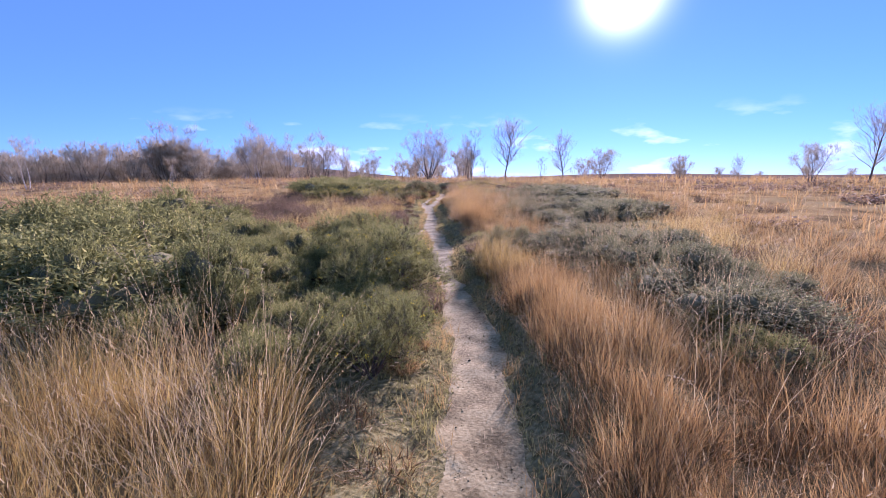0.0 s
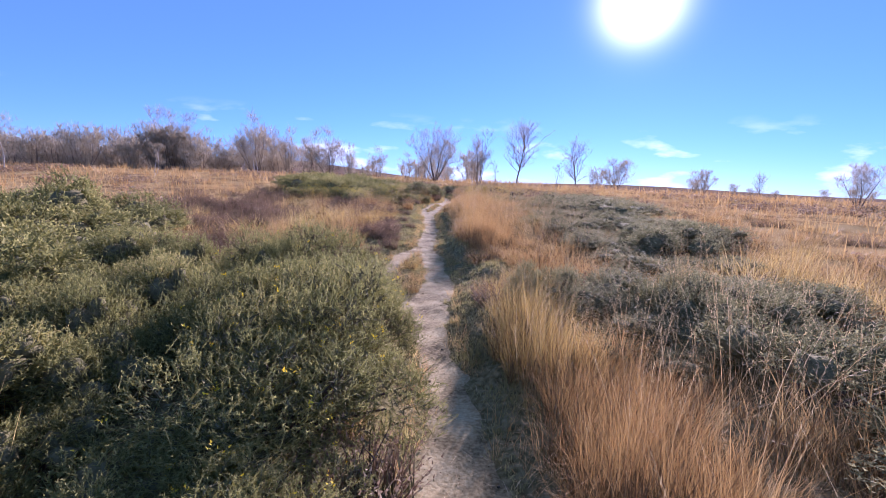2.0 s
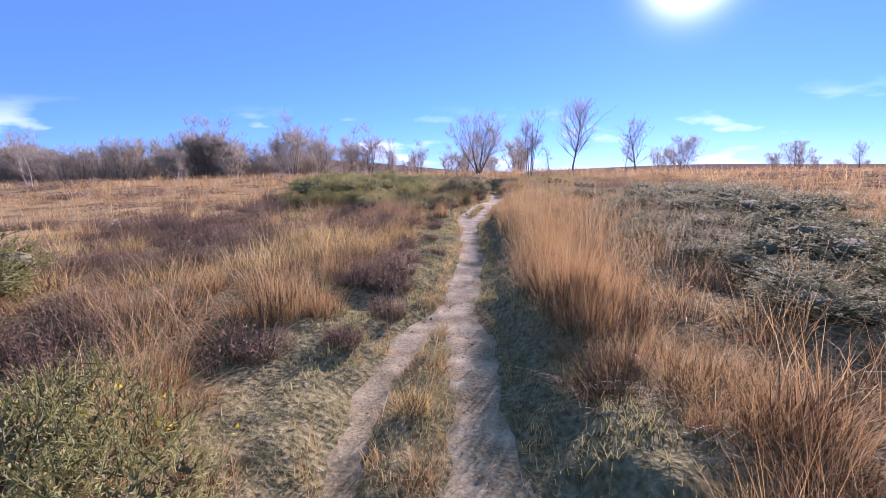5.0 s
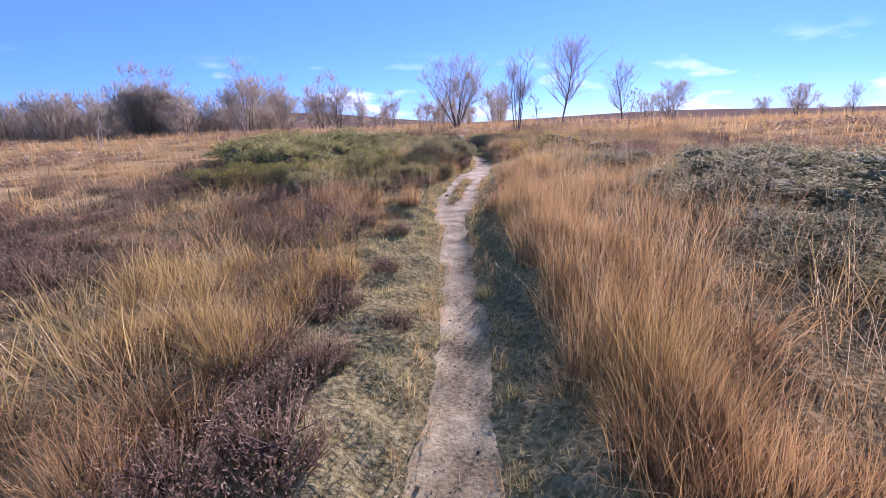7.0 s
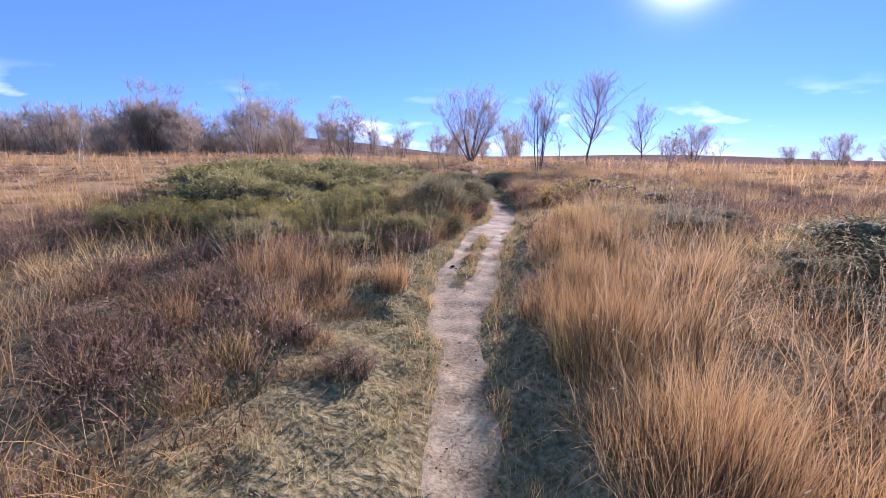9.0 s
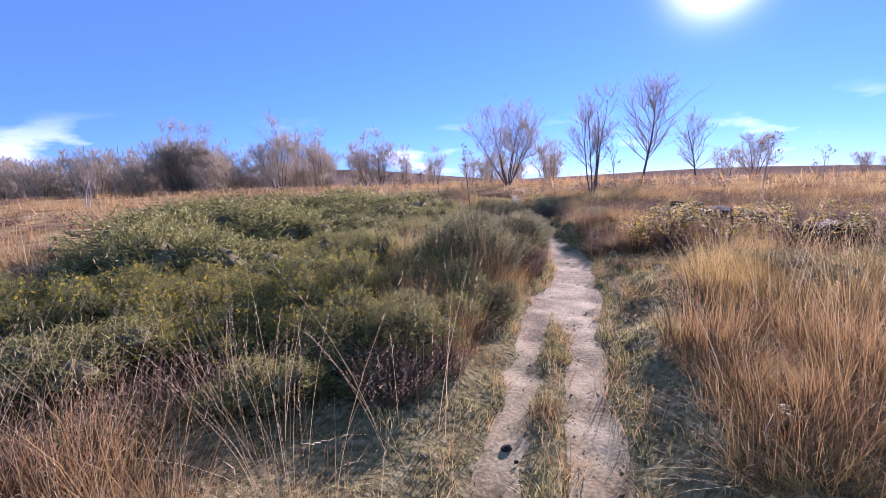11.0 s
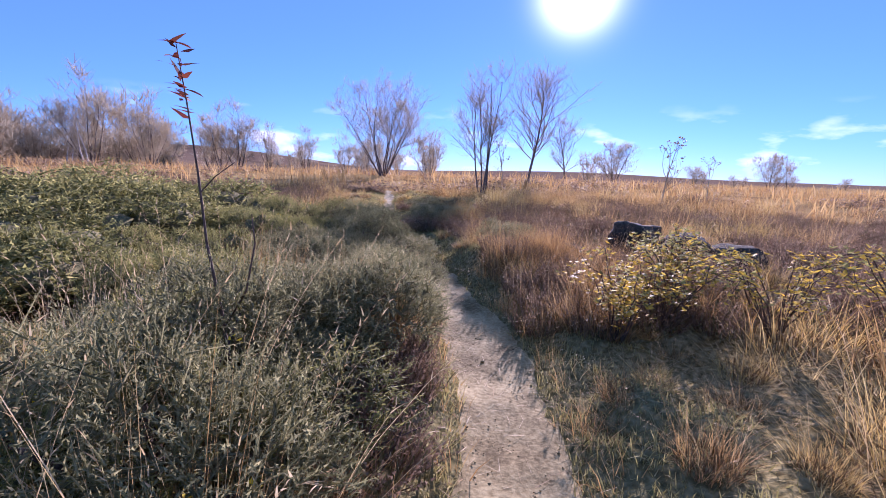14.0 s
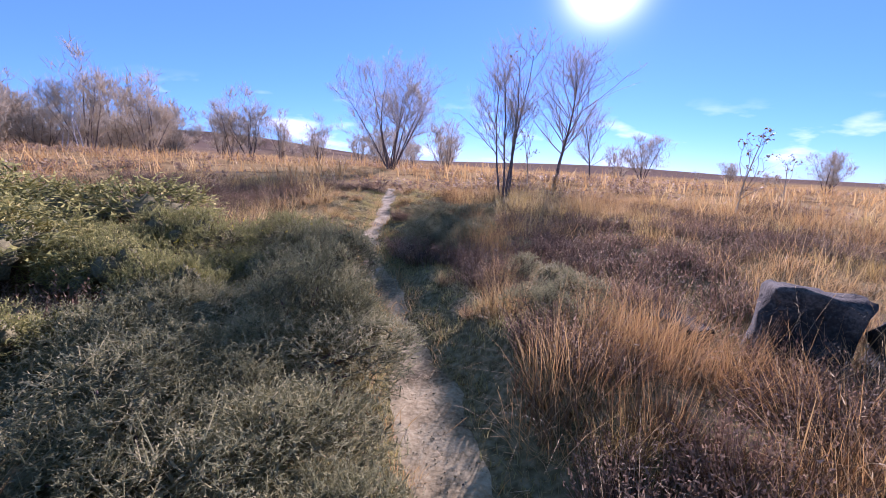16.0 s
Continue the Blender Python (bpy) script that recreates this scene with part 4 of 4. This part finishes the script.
# the trees that stand alone
many = make_tree("willow_tree", "bare many-stemmed willow tree with a rounded crown on the rise", grow_tree(3, 5.5, 13, 40, (11, 8, 12), 0, 200, 0.3, 0.36, 0.0085, 0.006, 1.1), M_BARK)
many.matrix_basis = at(-3.1, 46.3, 20)
vee = make_tree("birch_tree", "bare birch tree forking low into upright stems", grow_tree(8, 4.7, 5, 21, (10, 7, 10), 0, 100, 0.25, 0.34, 0.009, 0.0055, 0.95), M_BARK)
vee.matrix_basis = at(0.9, 36.6, 60)
lone = make_tree("birch_tree", "bare slender birch tree with fine twigs", grow_tree(14, 5.3, 1, 9, (40, 9, 12), 0.05, 90, 0.25, 0.38, 0.0115, 0.006, 1.15), M_BARK)
lone.matrix_basis = at(4.5, 45.0, 10)
far_birch = make_tree("birch_tree", "bare birch tree with an airy crown on the open moor", grow_tree(15, 7.3, 1, 10, (34, 8, 10), 0.05, 60, 0.22, 0.6, 0.0115, 0.011, 1.0), M_BARK, "trees of the open moor")
far_birch.matrix_basis = at(18.0, 80.0, 140, 1.12)
far_b = make_tree("birch_tree", "bare birch tree with a rounded crown on the moor", grow_tree(22, 6.4, 5, 20, (12, 8, 10), 0.05, 120, 0.2, 0.6, 0.011, 0.017), M_BARK, "trees of the open moor")
far_b.matrix_basis = at(24.7, 80.5, 0, 1.15)
copy_thing(far_b, at(26.6, 56.0, 200, 0.52))
copy_thing(far_b, at(25.0, 33.0, 15, 0.5))
copy_thing(far_birch, at(31.0, 35.5, 250, 0.7))
copy_thing(far_b, at(43.0, 92.0, 90, 0.6))
copy_thing(far_birch, at(46.0, 77.0, 60, 0.5))
young = make_tree("birch_tree", "slim young birch tree still holding some brown leaves", grow_tree(31, 2.2, 1, 12, (9, 3, 3), 0, 190, 0.25, 0.16, 0.01, 0.006), M_TWIG)
young.matrix_basis = at(6.3, 35.2, 0)
copy_thing(young, at(9.6, 38.0, 120, 0.8))
copy_thing(young, at(2.4, 41.0, 250, 1.0))

shrub = make_tree("willow_shrub", "bare bushy willow shrub, brown and dense", grow_tree(41, 2.9, 8, 50, (6, 4, 5), 0, 420, 0.05, 0.5, 0.011, 0.03), M_BARK, "shrubs on the moor")
shrub.matrix_basis = at(22.3, 83.0, 0, 1.7)
clump = make_tree("willow_tree", "bare many-stemmed willow tree far off", grow_tree(43, 4.6, 7, 30, (8, 6, 8), 0, 120, 0.2, 0.55, 0.011, 0.02), M_BARK, "trees of the open moor")
clump.matrix_basis = at(-18.3, 92.0, 0, 1.4)


def woodland():
    """The belt of scrub beyond the moor, and the row along the rise."""
    rng = random.Random(77)
    birch = make_tree("birch_tree", "white-stemmed bare birch tree at the wood's edge", grow_tree(51, 4.6, 2, 16, (10, 5, 6), 0.3, 0, 0.25, 0.5, 0.013, 0.022), M_BIRCH, "trees of the far wood")
    birch.matrix_basis = at(-35.0, 35.0, 0, 0.95)
    copy_thing(birch, at(-24.0, 36.5, 130, 0.6))
    # tall groups at the wood's edge
    for src, x, y, s in ((birch, -26.1, 57.5, 1.2), (birch, -28.3, 58.5, 1.1), (clump, -27.2, 59.5, 1.15), (clump, -23.5, 61, 0.95), (clump, -39.8, 61.5, 1.2), (clump, -41.9, 62, 1.25), (clump, -37.4, 62, 1.15),
                         (shrub, -40, 60.5, 1.3), (clump, -27.5, 90, 1.45), (clump, -30.5, 91, 1.4), (clump, -33, 93, 1.2), (clump, -24.5, 94, 1.1), (clump, -13, 96, 0.9), (clump, -10, 92, 0.75), (shrub, -6, 84, 1.0), (shrub, -8.5, 88, 1.2), (shrub, 0.3, 86, 1.4)):
        tagged(copy_thing(src, at(x, y, rng.uniform(0, 360), s)), group="trees of the far wood")
    for k in range(20):
        s = rng.uniform(0.95, 1.3)
        tagged(copy_thing(shrub, at(-78 + 2.3 * k + rng.uniform(-0.8, 0.8), 61 + rng.uniform(-3, 3), rng.uniform(0, 360), s, s * rng.uniform(0.85, 1.05))), group="trees of the far wood")
    for k in range(40):
        x = -30 - 70 * rng.random() ** 1.2
        y = 60 + rng.uniform(0, 24) + max(0, -x - 45) * 0.1
        src = (shrub, shrub, shrub, clump)[rng.randrange(4)]
        s = rng.uniform(1.05, 1.5) * (0.72 if src is not shrub else 1.1)
        tagged(copy_thing(src, at(x, y, rng.uniform(0, 360), s, s * rng.uniform(0.85, 1.1))), group="trees of the far wood")
    for k in range(34):
        s = rng.uniform(0.75, 1.05)
        tagged(copy_thing(shrub, at(-84 + 1.75 * k + rng.uniform(-0.6, 0.6), 66 + rng.uniform(-2, 2), rng.uniform(0, 360), s * 1.1, s * 0.8)), group="trees of the far wood")
    for k in range(15):
        copy_thing((shrub, clump)[k % 2], at(rng.uniform(-60, 4), rng.uniform(98, 150), rng.uniform(0, 360), rng.uniform(0.6, 1.05)))
    for k in range(14):
        copy_thing((shrub, far_b)[k % 2], at(rng.uniform(40, 150), rng.uniform(100, 170), rng.uniform(0, 360), rng.uniform(0.45, 0.8)))


woodland()


# ---- rocks ----
def boulder(seed, x, y, sx, sy, sz, turn, lift=0.0):
    rng = random.Random(seed)
    bm = bmesh.new()
    bmesh.ops.create_cube(bm, size=2)
    bmesh.ops.bevel(bm, geom=bm.edges[:], offset=0.28, segments=2, profile=0.6, affect="EDGES")
    bmesh.ops.triangulate(bm, faces=bm.faces[:])
    bmesh.ops.subdivide_edges(bm, edges=bm.edges[:], cuts=3, use_grid_fill=True)
    for v in bm.verts:
        p = Vector((v.co.x * sx, v.co.y * sy, v.co.z * sz))
        n = noise.noise(p * 2.3 + Vector((seed, 0, 0))) * 0.09 + noise.noise(p * 6.0 + Vector((0, seed, 0))) * 0.05 + noise.noise(p * 15.0 + Vector((0, 0, seed))) * 0.022
        layer = 0.018 * math.sin(p.z * 26 + 3 * noise.noise(p * 1.5))
        v.co = p + p.normalized() * (n + layer)
    me = bpy.data.meshes.new("boulder")
    bm.to_mesh(me); bm.free()
    me.materials.append(M_ROCK)
    for poly in me.polygons:
        poly.use_smooth = True
    ob = new("boulder", me)
    ob.matrix_basis = pose(x, y, h1(x, y) + sz * 0.55 + lift, rng.uniform(-6, 6), rng.uniform(-6, 6), turn)
    tagged(ob, "weathered dark gritstone boulder half sunk in heath", "rock", "boulders of the outcrop")


boulder(1, 1.62, 27.4, 0.28, 0.24, 0.36, -35)
boulder(2, 2.05, 27.0, 0.27, 0.22, 0.26, -25)
boulder(3, 2.5, 26.7, 0.24, 0.2, 0.24, -10)
boulder(4, 0.75, 28.4, 0.17, 0.14, 0.08, -50)
boulder(6, 1.05, 27.8, 0.2, 0.16, 0.09, 30)
boulder(7, 2.55, 24.5, 0.3, 0.24, 0.28, 20)


# ---- bramble, sapling, small things ----
def leaf_fans(rng, spots, size, mat_share=0.5):
    """Bramble leaves: three pointed leaflets each, as flat bent diamonds."""
    n = len(spots)
    sets = []
    turn = rng.uniform(0, 6.28, n)
    for k in (-0.9, 0.0, 0.9):
        sets.append(blades(rng, spots, turn + k, rng.uniform(0.8, 1.7, n), size * rng.uniform(0.8, 1.2, n), size * np.full(n, 0.62), 3, 0.25))
    return join(sets)


def bramble(seed, x, y, radius, tall, yellow, green):
    rng = np.random.default_rng(seed)
    top = tagged(new("bramble_bush"), "arching bramble bush with yellow autumn leaves", "bush", "brambles")
    canes, spots = [], []
    for k in range(16):
        a, reach, hi = rng.uniform(0, 6.28), radius * rng.uniform(0.5, 1.1), tall * rng.uniform(0.7, 1.1)
        t = np.linspace(0, 1, 8)
        pts = np.stack([np.cos(a) * reach * t, np.sin(a) * reach * t, hi * np.sin(t * 2.2) * 1.05 - 0.04], -1) + rng.normal(0, 0.02, (8, 3))
        canes.append(tube(pts, np.linspace(0.006, 0.002, 8), 4))
        for q in np.linspace(0.25, 1, 30):
            i = min(int(q * 7), 6)
            spots.append(pts[i] + (pts[i + 1] - pts[i]) * (q * 7 - i) + rng.normal(0, 0.03, 3))
    part("cane", *join(canes), [M_WOOD], top, "brown arching canes")
    spots = np.array(spots)
    spots[:, 2] = np.maximum(spots[:, 2], 0.06)
    rng.shuffle(spots)
    m = int(len(spots) * yellow)
    tagged(part("leaf_cover", *leaf_fans(rng, spots[:m], 0.038), [M_YELLOW], top, "bright yellow leaves"), kind="stuff")
    tagged(part("green_leaf_cover", *leaf_fans(rng, spots[m:m + int(len(spots) * green)], 0.038), [M_GORSE], top, "dull green leaves"), kind="stuff")
    top.matrix_basis = at(x, y)


for k, (x, y, r, t, yl, gr) in enumerate(((0.3, 24.85, 0.45, 0.62, 0.6, 0.3), (0.75, 25.0, 0.55, 0.62, 0.6, 0.3), (1.4, 24.7, 0.6, 0.6, 0.6, 0.3), (2.1, 24.4, 0.55, 0.66, 0.5, 0.4), (2.8, 24.0, 0.5, 0.6, 0.4, 0.4), (1.1, 25.6, 0.5, 0.55, 0.25, 0.6))):
    bramble(300 + k, x, y, r, t, yl, gr)


def sapling():
    """A thin bare sapling with red leaves at the tip."""
    rng = np.random.default_rng(9)
    top = tagged(new("sapling"), "thin leaning rowan sapling with red leaves at its tip", "tree")
    stem = np.array([(0, 0, -0.05), (-0.03, 0.01, 0.35), (-0.07, 0.02, 0.7), (-0.11, 0.0, 1.05), (-0.14, 0.02, 1.4), (-0.16, 0.0, 1.72), (-0.19, 0.0, 1.98)])
    part("trunk", *tube(stem, [0.009, 0.0085, 0.008, 0.006, 0.005, 0.0035, 0.002], 6), [M_WOOD], top, smooth_faces=True)
    side = [tube([(-0.059, 0.017, 0.6), (0.05, 0.03, 0.8), (0.1, 0.03, 1.05), (0.09, 0.03, 1.2)], [0.007, 0.005, 0.004, 0.002], 4),
            tube([(-0.131, 0.014, 1.3), (-0.06, 0.01, 1.38), (0.03, 0.01, 1.45)], [0.004, 0.003, 0.002], 4)]
    part("branch", *join(side), [M_WOOD], top)
    spots = np.concatenate([stem[-2] + (stem[-1] - stem[-2]) * t + rng.normal(0, 0.012, (1, 3)) for t in np.linspace(-0.2, 1.1, 26)])
    n = len(spots)
    v, f = blades(rng, spots, rng.uniform(0, 6.28, n), rng.uniform(0.6, 1.8, n), np.full(n, 0.085), np.full(n, 0.032), 3, 0.3)
    tagged(part("leaf_cover", v, f, [M_RED], top, "dark red drooping leaves"), kind="stuff")
    top.matrix_basis = at(-1.95, 23.55, 0, 0.85, 0.8)


sapling()


def pebbles():
    """Loose stones and crumbs of earth on the path."""
    rng = random.Random(4)
    base = []
    for k in range(3):
        bm = bmesh.new()
        bmesh.ops.create_icosphere(bm, subdivisions=2, radius=1)
        for v in bm.verts:
            v.co *= 1 + 0.3 * noise.noise(v.co * 1.7 + Vector((k * 5.0, 0, 0)))
            v.co.z *= 0.6
        me = bpy.data.meshes.new("stone")
        bm.to_mesh(me); bm.free()
        me.materials.append(M_ROCK if k == 0 else M_PATH)
        base.append(me)
    big = tagged(new("stone", base[0]), "small dark stone lying on the path", "stone")
    big.matrix_basis = pose(-1.32, 19.95, h1(-1.32, 19.95) + 0.03, 0, 0, 30) @ Matrix.Diagonal((0.032, 0.022, 0.028, 1))
    count = 0
    while count < 170:
        y = rng.uniform(1.5, 33)
        x = float(np.interp(y, MAIN_Y, MAIN_C)) + rng.uniform(-0.7, 0.4)
        if float(pathness(x, y)) < 0.1:
            continue
        r = 0.005 + 0.011 * rng.random() ** 3
        ob = tagged(new("stone", base[rng.randrange(3)]), "small loose stone on the trodden path", "stone", "loose stones on the path")
        ob.matrix_basis = pose(x, y, h1(x, y) + 0.018 + r * 0.3, 0, 0, rng.uniform(0, 360)) @ Matrix.Diagonal((r, r * 0.8, r, 1))
        count += 1


pebbles()


def litter():
    """Dry straws and bits of stalk lying on the path."""
    rng = np.random.default_rng(6)
    n = 5000
    y = rng.uniform(0, 34, n)
    x = np.interp(y, MAIN_Y, MAIN_C) + rng.normal(0, 0.33, n) - 0.1
    base = np.stack([x, y, height(x, y) + 0.022], -1)
    v, f = blades(rng, base, rng.uniform(0, 6.28, n), rng.uniform(1.45, 1.57, n), rng.uniform(0.03, 0.14, n), rng.uniform(0.002, 0.005, n), 2, 0.0)
    tagged(new("straw_litter", mesh_of("straw_litter", v, f, [M_STRAW])), "dry straws lying on the path", "straw", kind="stuff")


litter()


def path_edges():
    """Small tufts leaning over the edges of the path, and crumbs of dry earth on it."""
    rng = np.random.default_rng(17)
    n = 5200
    y = rng.uniform(-1, 35, n)
    x = np.interp(y, MAIN_Y, MAIN_C) + rng.normal(0, 0.5, n) - 0.15
    p = pathness(x, y)
    near = (p > -1.1) & (p < 0.12)
    rows = np.stack([x, y, height(x, y) - 0.005, rng.uniform(0, 6.28, n), rng.uniform(0.5, 1.1, n), rng.uniform(0.5, 1.2, n)], -1)[near][:1100]
    tagged(new("edge_grass", mesh_of("edge_grass", *lay(tussock_shape(181, 26, 2, 0.0055, 0.17, 1.4, 0.07), rows[::2]), [M_TURF])), "small green tufts along the path edge", "grass", kind="stuff")
    tagged(new("edge_straw", mesh_of("edge_straw", *lay(tussock_shape(182, 22, 2, 0.005, 0.22, 1.5, 0.07), rows[1::2]), [M_TAN])), "small dry tufts along the path edge", "grass", kind="stuff")
    m = 16000
    y = rng.uniform(0, 35, m)
    x = np.interp(y, MAIN_Y, MAIN_C) + rng.normal(0, 0.4, m) - 0.1
    keep = pathness(x, y) > -0.2
    x, y = x[keep][:6000], y[keep][:6000]
    k = len(x)
    r = rng.uniform(0.002, 0.006, k) + 0.008 * rng.uniform(0, 1, k) ** 12
    oct_v = np.array([(1, 0, 0), (0, 1, 0), (-1, 0, 0), (0, -1, 0), (0, 0, 0.8), (0, 0, -0.5)])
    oct_f = np.array([(0, 1, 4), (1, 2, 4), (2, 3, 4), (3, 0, 4), (1, 0, 5), (2, 1, 5), (3, 2, 5), (0, 3, 5)])
    rows = np.stack([x, y, height(x, y) + 0.017, rng.uniform(0, 6.28, k), r, r], -1)
    tagged(new("earth_crumbs", mesh_of("earth_crumbs", *lay((oct_v, oct_f), rows), [M_PATH])), "crumbs of dry earth on the path", "earth", kind="stuff")


path_edges()
